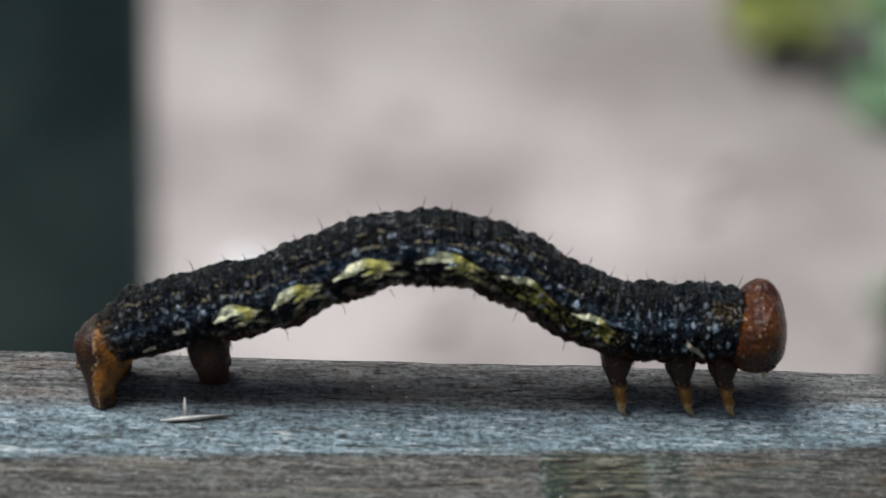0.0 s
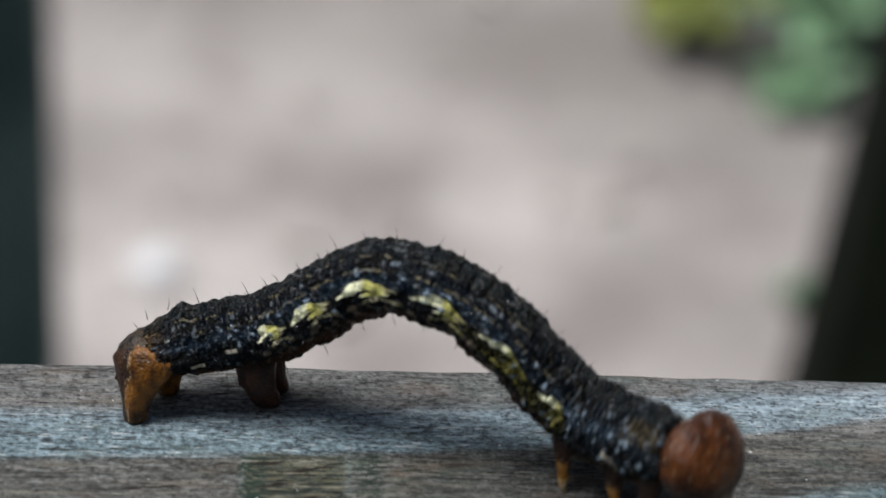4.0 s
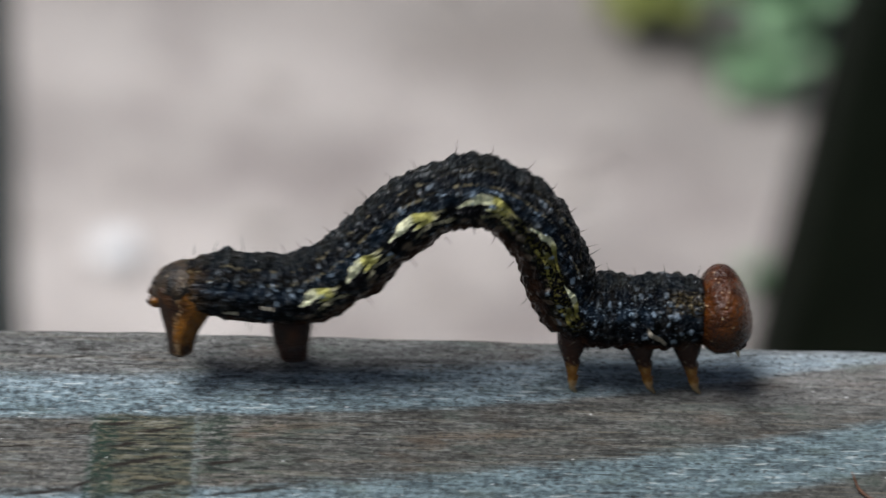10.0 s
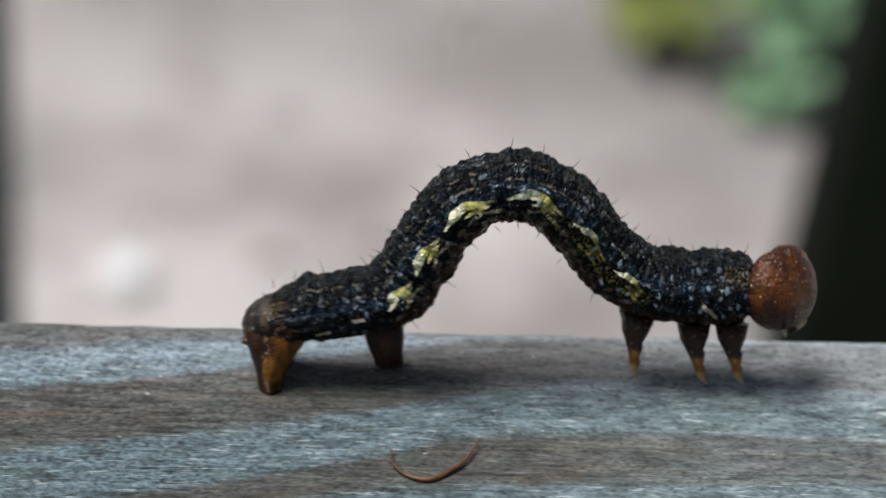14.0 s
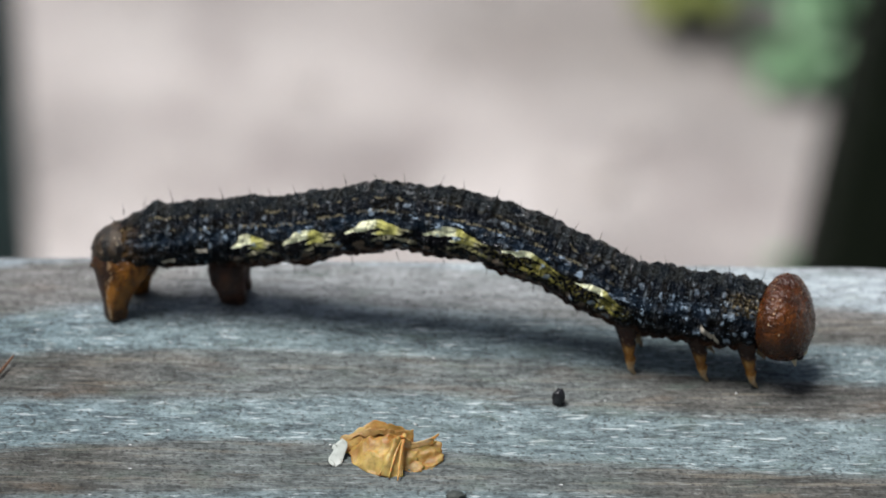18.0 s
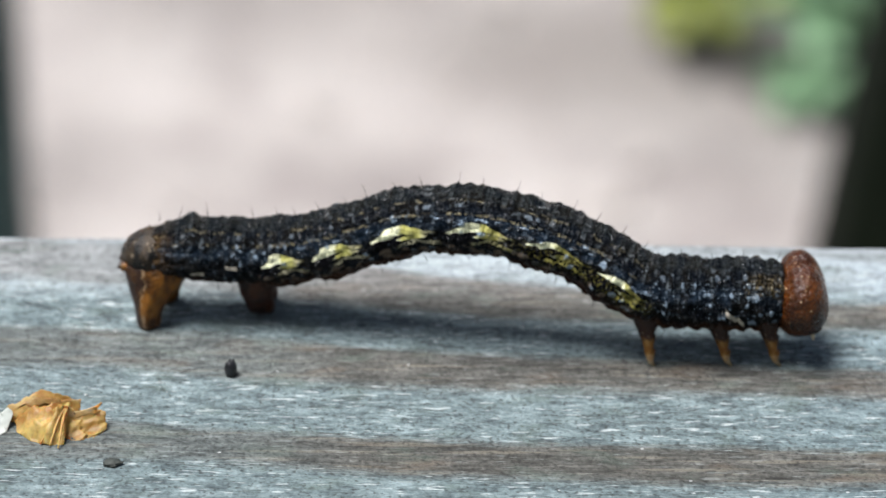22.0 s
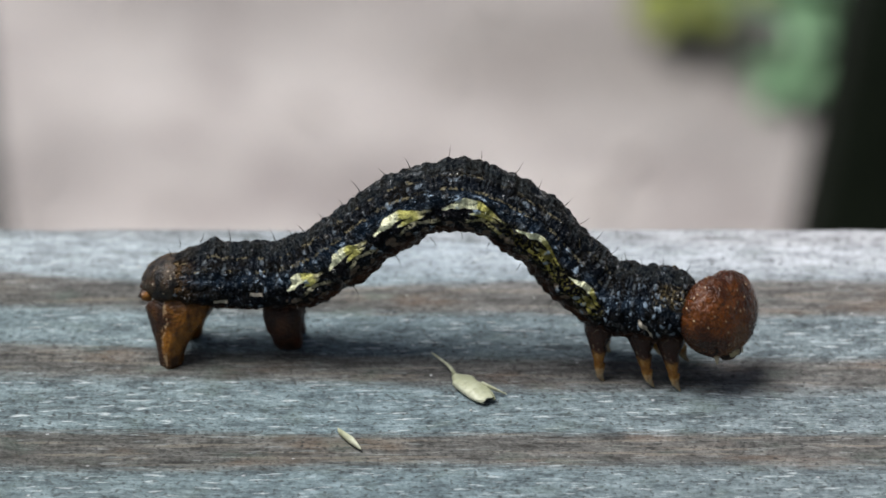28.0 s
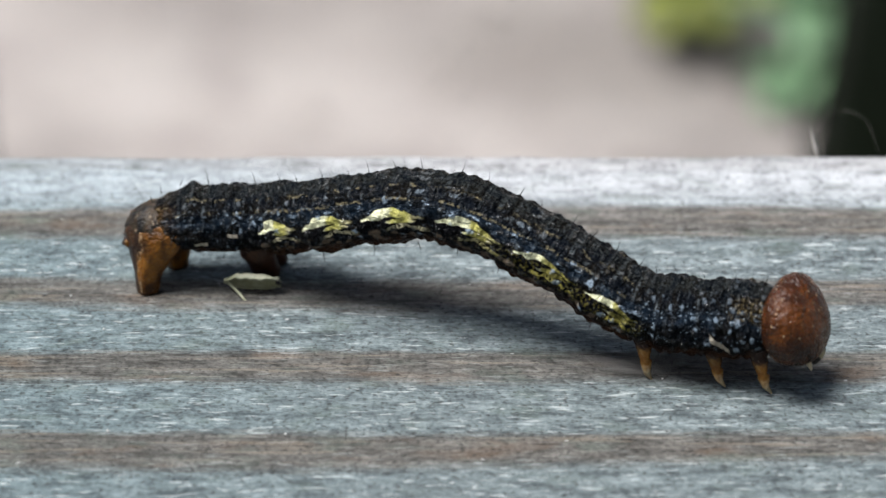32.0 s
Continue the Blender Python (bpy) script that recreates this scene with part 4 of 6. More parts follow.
def head_point(x, y, z):
    """Where the direction (x, y, z) of a unit ball lies on the head: two lobes, a cleft, a blunt face sloping to the mouth."""
    x, y, z = (math.copysign(abs(c) ** 0.86, c) for c in (x, y, z))
    fx = 1.42 - 0.44 * z - 0.16 * z * z if x > 0 else 1.0
    px, py, pz = x * fx, y * 2.02, z * 1.86 + 0.02
    py *= 1 - 0.26 * max(0.0, -z) ** 1.6
    pz += 0.30 * max(0.0, -z) * max(0.0, -x)
    pz -= 0.15 * math.exp(-(py / 0.28) ** 2) * max(0.0, z) ** 2
    px -= 0.06 * math.exp(-(py / 0.18) ** 2) * max(0.0, x)
    k = 1 + 0.020 * noise.noise(Vector((x * 3.5, y * 3.5, z * 3.5))) + 0.012 * noise.noise(Vector((x * 9, y * 9, z * 9)))
    return Vector((px, py, pz)) * (k * MM)


def head_mesh():
    bm = bmesh.new()
    bmesh.ops.create_uvsphere(bm, u_segments=72, v_segments=48, radius=1.0)
    for v in bm.verts:
        v.co = head_point(*v.co)
    return bm


def on_head(ob, x, y, z, sink=0.0, turn=(0, 0, 0)):
    """Sets a part on the head in a direction, sunk by some millimetres."""
    d = Vector((x, y, z)).normalized()
    p = head_point(*d) - d * (sink * MM)
    ob.matrix_basis = pose(p.x, p.y, p.z, *turn)
    return ob


def build_caterpillar():
    """Builds the animal straight along +x at the origin; returns its moving parts with their stations."""
    rng = random.Random(12)
    root = new("caterpillar")
    moving = []
    step = (NECK - 0.15 - 0.3) / (RINGS - 1)
    for i in range(RINGS):
        s = 0.3 + i * step
        ob = part("body_ring", ring_mesh(s, 0.54), SKIN, root)
        moving.append((ob, "ring", s))
        if i % 2 == 1:
            for angle in (rng.uniform(-34, -8), rng.uniform(4, 28)):
                bristle(ob, s, angle, rng.uniform(0.35, 0.75), rng)
        if i % 4 == 2:
            bristle(ob, s, rng.uniform(-118, -95), rng.uniform(0.3, 0.6), rng)
            bristle(ob, s, rng.uniform(-165, -140), rng.uniform(0.3, 0.55), rng)
    shield = part("anal_shield", shield_mesh(), SHIELD, root, "mottled brown plate over the rear end")
    moving.append((shield, "ring", 0.35))
    for side in (-1, 1):
        part("anal_lobe", blob(0.30 * MM, (1.1, 0.8, 0.9), 4.0 + side, 0.2, 2.0), CLASPER, shield).matrix_basis = pose(-0.72 * MM, side * 0.42 * MM, -1.0 * MM)
    for side in (-1, 1):
        moving.append((part("clasper", clasper_mesh(side), CLASPER, root, "broad orange-brown hind clasper"), "clasper", 0.55))
        moving.append((part("proleg", proleg_mesh(side), PROLEG, root, "short reddish-brown fleshy proleg"), "proleg", HIND))
        for s, reach in ((23.2, 0.1), (25.7, 0.0), (27.5, 0.0)):
            moving.append((part("thoracic_leg", leg_mesh(side, reach), LEG, root, "amber jointed leg with a small claw"), "leg", s))
    head = part("head", head_mesh(), HEAD, root, "wrinkled glossy red-brown head with pale specks")
    moving.append((head, "head", CROWN))
    on_head(part("clypeus", blob(0.42 * MM, (0.35, 1.0, 0.62), 1.0, 0.15, 2.0), FACE_HORN, head, "pale plate above the mouth"), 0.66, 0, -0.62, 0.06, (0, -20, 0))
    on_head(part("labium", blob(0.44 * MM, (1.0, 1.05, 0.45), 6.0, 0.15), PROLEG, head, "brown lower lip"), 0.46, 0, -0.90, 0.10, (0, 12, 0))
    for side in (-1, 1):
        on_head(part("mandible", blob(0.30 * MM, (0.8, 0.9, 0.8), 3.0 + side, 0.25, 2.0), BLACK_HORN, head, "black jaw"), 0.58, side * 0.15, -0.78, 0.06)
        feeler = part("antenna", tube(bmesh.new(), [(-0.05 * MM, 0, 0.12 * MM), (0.06 * MM, 0, -0.08 * MM), (0.12 * MM, 0, -0.22 * MM), (0.18 * MM, 0, -0.36 * MM)], [0.12 * MM, 0.11 * MM, 0.08 * MM, 0.02 * MM], 9), PALE_HORN, head, "short pale antenna")
        on_head(feeler, 0.50, side * 0.42, -0.75, 0.08, (0, 0, side * 25))
        for k in range(5):
            a = radians(-75 + 36 * k)
            eye = part("eye", blob(0.075 * MM, (1, 1, 1), 0.0, 0.0, 1.0, 2), BLACK_HORN, head, "tiny black simple eye")
            on_head(eye, 0.56 + 0.09 * math.cos(a), side * (0.56 - 0.01 * k), -0.50 + 0.15 * math.sin(a), 0.02)
    tagged(root, "blue-black looper caterpillar with yellow side spots and brown head", "caterpillar")
    return moving


def shield_mesh():
    """The rear plate: a rounded triangular cap that hangs over the last ring."""
    bm = bmesh.new()
    bmesh.ops.create_icosphere(bm, subdivisions=4, radius=1.0)
    for v in bm.verts:
        x, y, z = v.co
        k = 1 + 0.07 * noise.noise(Vector((x * 4, y * 4, z * 4))) + 0.05 * noise.noise(Vector((x * 9, y * 9, z * 9)))
        v.co = Vector((0.22 + x * 1.16 * k, y * 1.22 * (1 - 0.25 * max(0.0, -x)) * k, -0.28 + 0.24 * x + z * 0.98 * k)) * MM
    return bm


MOVING = build_caterpillar()


# ---- small things on the rail ----
def top(x, y):
    return rail_height(x, y)


def lay(ob, x, y, turn=0.0, lift=0.0):
    ob.matrix_basis = pose(x * MM, y * MM, (top(x, y) + lift) * MM, 0, 0, turn)
    return ob


def sheet(outline_fn, nx, ny, thick):
    """A thin curled sheet with thickness from a function of (u, v) in millimetres."""
    bm = bmesh.new()
    g = [[[bm.verts.new((Vector(outline_fn(i / nx, j / ny)) - Vector((0, 0, d))) * MM) for j in range(ny + 1)] for i in range(nx + 1)] for d in (0.0, thick)]
    for i in range(nx):
        for j in range(ny):
            bm.faces.new((g[0][i][j], g[0][i + 1][j], g[0][i + 1][j + 1], g[0][i][j + 1]))
            bm.faces.new((g[1][i][j], g[1][i][j + 1], g[1][i + 1][j + 1], g[1][i + 1][j]))
    for i in range(nx):
        bm.faces.new((g[0][i][0], g[1][i][0], g[1][i + 1][0], g[0][i + 1][0]))
        bm.faces.new((g[0][i][ny], g[0][i + 1][ny], g[1][i + 1][ny], g[1][i][ny]))
    for j in range(ny):
        bm.faces.new((g[0][0][j], g[0][0][j + 1], g[1][0][j + 1], g[1][0][j]))
        bm.faces.new((g[0][nx][j], g[1][nx][j], g[1][nx][j + 1], g[0][nx][j + 1]))
    bmesh.ops.recalc_face_normals(bm, faces=bm.faces[:])
    return bm


def smooth_line(points, n=8):
    """A smooth line through points in millimetres, in metres."""
    q = [2 * Vector(points[0]) - Vector(points[1])] + [Vector(p) for p in points] + [2 * Vector(points[-1]) - Vector(points[-2])]
    out = []
    for i in range(1, len(q) - 2):
        p0, p1, p2, p3 = q[i - 1:i + 3]
        for k in range(n):
            u = k / n
            out.append(0.5 * (2 * p1 + (p2 - p0) * u + (2 * p0 - 5 * p1 + 4 * p2 - p3) * u * u + (3 * p1 - p0 - 3 * p2 + p3) * u ** 3) * MM)
    return out + [q[-2] * MM]


def strand(bm, points, radii, sides=8, squash=1.0):
    """A smooth tapering strand through a few points in millimetres."""
    line = smooth_line(points)
    return tube(bm, line, [float(np.interp(i * (len(radii) - 1) / (len(line) - 1), range(len(radii)), radii)) * MM for i in range(len(line))], sides, squash)


def build_petal():
    """A crumpled dry petal: a narrow lobe that stands at the back, a ribbed fan, a curled cup and a papery white scrap at its foot."""
    root = new("dry_petal")

    def crease(u, v, k):
        return 0.36 * noise.noise(Vector((u * 3.6, v * 3.6, k))) + 0.14 * noise.noise(Vector((u * 9.0, v * 9.0, k + 4)))

    def back(u, v):
        n = crease(u, v, 1.0)
        taper = 0.45 + 0.55 * math.sin(math.pi * min(1.0, 0.25 + 0.7 * u))
        return (-0.35 + 3.5 * u + 0.2 * n, 0.35 + 0.75 * u + 0.55 * v + n, max(0.04, 0.12 + 0.35 * math.sin(math.pi * u) + (0.25 + 0.75 * taper) * v - 0.35 * v * v + n))

    def fan(u, v):
        a = radians(176 + 92 * v)
        far = 2.7 - 0.6 * v + 0.35 * noise.noise(Vector((v * 6, 2, 2)))
        ribs = 0.11 * math.sin(v * 19.0) * u + crease(u, v, 7.0)
        return (2.75 + math.cos(a) * far * u, 0.35 + math.sin(a) * far * u * 0.92, max(0.03, 1.05 * (1 - u) ** 0.8 + 0.12 + 0.28 * math.sin(math.pi * u) + ribs))

    def cup(u, v):
        n = crease(u, v, 12.0)
        edge = (2 * v - 1) ** 2
        curl = max(0.0, u - 0.7)
        return (2.3 + 2.25 * v - 0.25 * u * (v - 0.5) + n, -1.25 + 1.75 * u - 2.1 * curl + 0.55 * edge * (1 - u) + 0.3 * v, max(0.03, 0.05 + 1.05 * u ** 1.6 + 0.35 * edge * u + 0.6 * n))

    def scrap(u, v):
        n = 0.35 * crease(u, v, 20.0)
        torn = 0.16 * noise.noise(Vector((u * 2.2, 3.0 + v, 5.0)))
        wide = 0.62 * (0.45 + 0.75 * math.sin(math.pi * (0.15 + 0.7 * u)))
        return (-0.60 + wide * (v - 0.3) + torn + 0.9 * n, 0.45 - 1.05 * u + 0.25 * (v - 0.5) + n, max(0.03, 0.06 + 0.75 * (1 - u) ** 1.3 * (0.6 + 0.4 * v) + 0.5 * n))

    for f in (back, fan, cup):
        part("petal_lobe", sheet(f, 30, 22, 0.04), PETAL, root)
    for turn, far in ((250, 2.2), (262, 2.3), (238, 2.3)):
        a = radians(turn)
        tip = (2.75 + math.cos(a) * far, 0.35 + math.sin(a) * far, 0.12)
        mid = (2.75 + math.cos(a) * far * 0.5, 0.35 + math.sin(a) * far * 0.5, 0.98)
        part("petal_vein", strand(bmesh.new(), [(2.75, 0.35, 1.2), mid, tip], (0.10, 0.08, 0.04), 6), PETAL, root)
    part("petal_base", sheet(scrap, 12, 12, 0.04), PETAL_PALE, root, "papery white scrap")
    tagged(root, "crumpled dry orange petal lying on the rail", "petal")
    lay(root, 50.1, -9.2)
    for ob in root.children:
        ob.data.transform(Matrix.Diagonal((0.88, 0.86, 0.9, 1)))


build_petal()

twig = part("twig", strand(bmesh.new(), [(31.45, -2.85, 0.25), (31.6, -4.0, 0.2), (32.2, -4.75, 0.16), (33.1, -4.95, 0.15), (34.0, -4.3, 0.18), (34.7, -3.4, 0.22), (35.25, -2.1, 0.32)], (0.03, 0.06, 0.09, 0.13, 0.12, 0.08, 0.04)), TWIG)
tagged(twig, "thin curved red-brown twig lying on the rail", "twig")

seed = part("seed", blob(0.31 * MM, (0.85, 0.9, 1.35), 7.0, 0.5, 2.4), SEED)
lay(seed, 59.2, -4.9, 0, 0.36)
tagged(seed, "small rough black seed lying on the rail", "seed")
dropping = part("soil_crumb", blob(0.25 * MM, (1.5, 1.0, 0.6), 3.0, 0.6, 2.6), plain_material("grey_crumb", (0.03, 0.035, 0.03), (0.08, 0.085, 0.075), 900.0, 0.8))
lay(dropping, 54.6, -11.9, 0, 0.12)
tagged(dropping, "flat dark grey crumb stuck to the rail", "crumb")
crumb = part("soil_crumb", blob(0.2 * MM, (1.2, 1.0, 0.7), 5.0, 0.3, 2.0), SEED)
lay(crumb, 117.85, -8.0, 20, 0.12)
tagged(crumb, "small dark crumb on the rail", "crumb")


def build_bract():
    """A pale bract rolled into a trough, blunt at the open end, with a side tooth and a thread-like stalk."""
    root = new("bract")

    def f(u, v):
        n = 0.10 * noise.noise(Vector((u * 4.0, v * 3.0, 2.0))) + 0.05 * noise.noise(Vector((u * 11.0, v * 9.0, 6.0)))
        w = (0.40 + 0.10 * math.sin(3.0 * u)) * min(1.0, 0.30 + 3.2 * u) * (1 - 0.25 * max(0.0, u - 0.85) / 0.15)
        a = radians(-20 + 235 * v)
        rag = 0.12 * noise.noise(Vector((v * 6.0, 1.0, 9.0))) * u
        return (-1.25 + 2.45 * u + rag, -math.cos(a) * w * (1 + n), max(0.02, 0.20 + math.sin(a) * w * 0.50 + n))

    part("blade", sheet(f, 24, 18, 0.05), BRACT, root)
    part("tooth", strand(bmesh.new(), [(0.2, 0.38, 0.35), (0.7, 0.62, 0.28), (1.25, 0.95, 0.12)], (0.16, 0.10, 0.02), 7, 0.5), BRACT, root)
    part("hollow", blob(0.20 * MM, (0.5, 1.1, 0.6), 2.0, 0.3, 2.0), SEED, root, "dark open end").matrix_basis = pose(1.10 * MM, 0, 0.20 * MM)
    stalk = part("stalk", strand(bmesh.new(), [(-1.2, 0, 0.3), (-1.9, 0.15, 0.35), (-2.9, 0.05, 0.5)], (0.09, 0.07, 0.03), 6), BRACT, root)
    tagged(root, "pale yellow-green bract with a thin stalk on the rail", "bract")
    return root, stalk


FLAKE, BRACT_STALK = build_bract()
chip = part("bract_chip", strand(bmesh.new(), [(0.6, -0.75, 0.15), (0.2, -0.3, 0.28), (-0.3, 0.45, 0.2), (-0.42, 0.85, 0.12)], (0.06, 0.20, 0.15, 0.03), 8, 0.6), BRACT)
lay(chip, 89.75, -10.75, 0, 0.0)
tagged(chip, "tiny pale curled chip of a bract on the rail", "bract chip")
husk = part("husk_strand", strand(bmesh.new(), [(116.1, -9.6, 0.4), (116.45, -10.6, 0.25), (116.4, -11.5, 0.2), (115.8, -12.5, 0.2), (114.9, -13.4, 0.15)], (0.02, 0.10, 0.16, 0.11, 0.02), 8, 0.5), STRAW)
tagged(husk, "thin grey-white husk strand lying on the rail", "husk")
splinter = new("splinter")
part("sliver", tube(bmesh.new(), [(-15.6 * MM, 1.75 * MM, 0.08 * MM), (-14.5 * MM, 1.85 * MM, 0.14 * MM), (-12.8 * MM, 2.35 * MM, 0.06 * MM)], [0.03 * MM, 0.11 * MM, 0.03 * MM], 6, 0.7), SPLINTER, splinter)
part("sliver", tube(bmesh.new(), [(-14.5 * MM, 1.85 * MM, 0.1 * MM), (-14.6 * MM, 2.0 * MM, 0.55 * MM), (-14.62 * MM, 2.1 * MM, 1.0 * MM)], [0.09 * MM, 0.09 * MM, 0.02 * MM], 6, 0.7), SPLINTER, splinter)
tagged(splinter, "pale splinter lifting from the weathered rail", "splinter")


wisp = new("cobweb_wisp")
part("tuft", tube(bmesh.new(), [(127.0 * MM, 6.75 * MM, -0.25 * MM), (126.85 * MM, 6.85 * MM, 0.4 * MM), (126.7 * MM, 6.9 * MM, 0.9 * MM), (126.55 * MM, 6.9 * MM, 1.5 * MM)], [0.04 * MM, 0.08 * MM, 0.04 * MM, 0.005 * MM], 6), SPLINTER, wisp)
part("thread", tube(bmesh.new(), [(126.7 * MM, 6.9 * MM, 0.9 * MM), (127.5 * MM, 6.9 * MM, 2.4 * MM), (128.5 * MM, 6.9 * MM, 2.25 * MM), (129.2 * MM, 6.9 * MM, 1.8 * MM), (129.9 * MM, 6.7 * MM, -0.1 * MM)], [0.0035 * MM] * 5, 5), SPLINTER, wisp)
tagged(wisp, "thin pale cobweb wisp clinging to the rail edge", "cobweb")


def build_grit():
    """Pale grains of grit caught in the grain of the rail, one object."""
    rng = random.Random(21)
    bm = bmesh.new()
    for _ in range(50):
        x, y = rng.uniform(-25, 130), rng.uniform(-22, 6)
        r = rng.uniform(0.025, 0.065)
        m = Matrix.Translation((x * MM, y * MM, (top(x, y) + r * 0.5) * MM)) @ pose(0, 0, 0, 0, 0, rng.uniform(0, 360)) @ Matrix.Diagonal((r * MM * rng.uniform(0.8, 1.6), r * MM, r * MM * 0.8, 1))
        bmesh.ops.create_icosphere(bm, subdivisions=1, radius=1.0, matrix=m)
    ob = part("grit", bm, GRAIN)
    tagged(ob, "pale sand grains caught in weathered wood", "grit", kind="stuff")


build_grit()

# ---- what moves ----
POSTURES = []


def posture(t, *v):
    """The animal's middle line at t seconds: ten places in millimetres, from the rear end to the middle of the head."""
    POSTURES.append((t, np.array(v).reshape(10, 3)))


def slopes(ts, vs):
    """Monotone cubic slopes, so that a planted foot stays planted."""
    h = np.diff(ts)[:, None]
    d = np.diff(vs, axis=0) / h
    m = np.zeros_like(vs)
    same = d[:-1] * d[1:] > 0
    w1, w2 = 2 * h[1:] + h[:-1], h[1:] + 2 * h[:-1]
    with np.errstate(divide="ignore", invalid="ignore"):
        m[1:-1] = np.where(same, (w1 + w2) / (w1 / d[:-1] + w2 / d[1:]), 0.0)
    return m


def line_at(t, ts, vs, ms):
    i = min(max(int(np.searchsorted(ts, t, "right")) - 1, 0), len(ts) - 2)
    h = ts[i + 1] - ts[i]
    u = min(max((t - ts[i]) / h, 0.0), 1.0)
    a, b = 2 * u ** 3 - 3 * u ** 2 + 1, u ** 3 - 2 * u ** 2 + u
    c, d = -2 * u ** 3 + 3 * u ** 2, u ** 3 - u ** 2
    return (a * vs[i] + b * h * ms[i] + c * vs[i + 1] + d * h * ms[i + 1]).reshape(10, 3)


def spine(points, n=16):
    """A smooth line through the ten places and the station of each of its points."""
    q = np.vstack([2 * points[0] - points[1], points, 2 * points[-1] - points[-2]])
    out = []
    for i in range(1, 10):
        p0, p1, p2, p3 = q[i - 1:i + 3]
        for k in range(n):
            u = k / n
            out.append(0.5 * (2 * p1 + (p2 - p0) * u + (2 * p0 - 5 * p1 + 4 * p2 - p3) * u * u + (3 * p1 - p0 - 3 * p2 + p3) * u ** 3))
    out.append(q[10])
    out = np.array(out)
    along = np.concatenate([[0], np.cumsum(np.linalg.norm(np.diff(out, axis=0), axis=1))])
    marks = [along[0], along[n], along[7 * n], along[8 * n], along[9 * n]]
    return out, np.interp(along, marks, [REAR, HIND, THORAX, NECK, CROWN])


def on_spine(out, station, s):
    return np.array([np.interp(s, station, out[:, k]) for k in range(3)])


def upright(place, ahead, side):
    """A pose at a place, its x axis ahead and its y axis to that side."""
    x = Vector(ahead).normalized()
    y = Vector(side)
    y = (y - x * y.dot(x)).normalized()
    z = x.cross(y)
    m = Matrix((x, y, z)).transposed().to_4x4()
    m.translation = Vector(place) * MM
    return m


FOOT = {"clasper": (3.0, 0.65), "proleg": (3.28, 0.3), "leg": (3.58, 0.5)}


def part_pose(kind, s, out, station):
    heading = Vector(out[-1] - out[0])
    heading.z = 0
    side = Vector((-heading.y, heading.x, 0)).normalized()
    if kind == "head":
        neck = on_spine(out, station, NECK)
        d = on_spine(out, station, CROWN) - on_spine(out, station, NECK - 1.0)
        reach = float(np.linalg.norm(on_spine(out, station, CROWN) - neck))
        turn = max(0.0, min(40.0, (reach - 1.2) * 60.0))
        turn = max(0.0, min(turn, 46.0 - math.degrees(math.atan2(-d[1], max(d[0], 0.01)))))
        # Looking ahead, the head sits drawn back on the neck.
        p = neck + d * ((max(0.8, min(1.55, reach)) - 0.12 * (1 - turn / 40.0)) / np.linalg.norm(d))
        d[2] -= 0.10 * np.linalg.norm(d)
        flat = Vector((d[0], d[1], 0)).normalized()
        # The further the head reaches out, the more it turns its face to the open side.
        return upright(p, d, (-flat.y, flat.x, 0)) @ pose(0, 0, 0, 0, -0.28 * turn, -turn)
    p = on_spine(out, station, s)
    d = on_spine(out, station, min(s + 0.9, CROWN)) - on_spine(out, station, max(s - 0.9, 0.0))
    if s > HIND + 1:
        flat = Vector((d[0], d[1], 0))
        if flat.length > 0.6 * Vector(d).length:
            near = min(1.0, max(0.0, (s - 20.0) / 6.0))
            flat.normalize()
            side = side.lerp(Vector((-flat.y, flat.x, 0)), near).normalized()
    if kind == "ring":
        return upright(p, d, side)
    # Feet keep more upright than the body and stay on the wood while they can reach it.
    level = Vector((side.y, -side.x, 0))
    lift = Vector(d).normalized().z
    length, give = FOOT[kind]
    tilt = 0.45 if kind == "leg" else 0.12
    gap = p[2] - length
    p = p.copy()
    most = give * 2.2
    if kind == "clasper":
        p[2] -= gap * max(0.0, min(1.0, (1.75 - gap) / 0.45))
    else:
        p[2] -= gap if abs(gap) < most else math.copysign(most * math.exp(most - abs(gap)), gap)
    lean = max(-0.8, min(0.8, lift)) * tilt
    if gap > give * 2.2:
        lean = max(-0.8, min(0.8, lift)) * (0.8 if kind == "leg" else 0.25)
    return upright(p, level + Vector((0, 0, lean)), side)


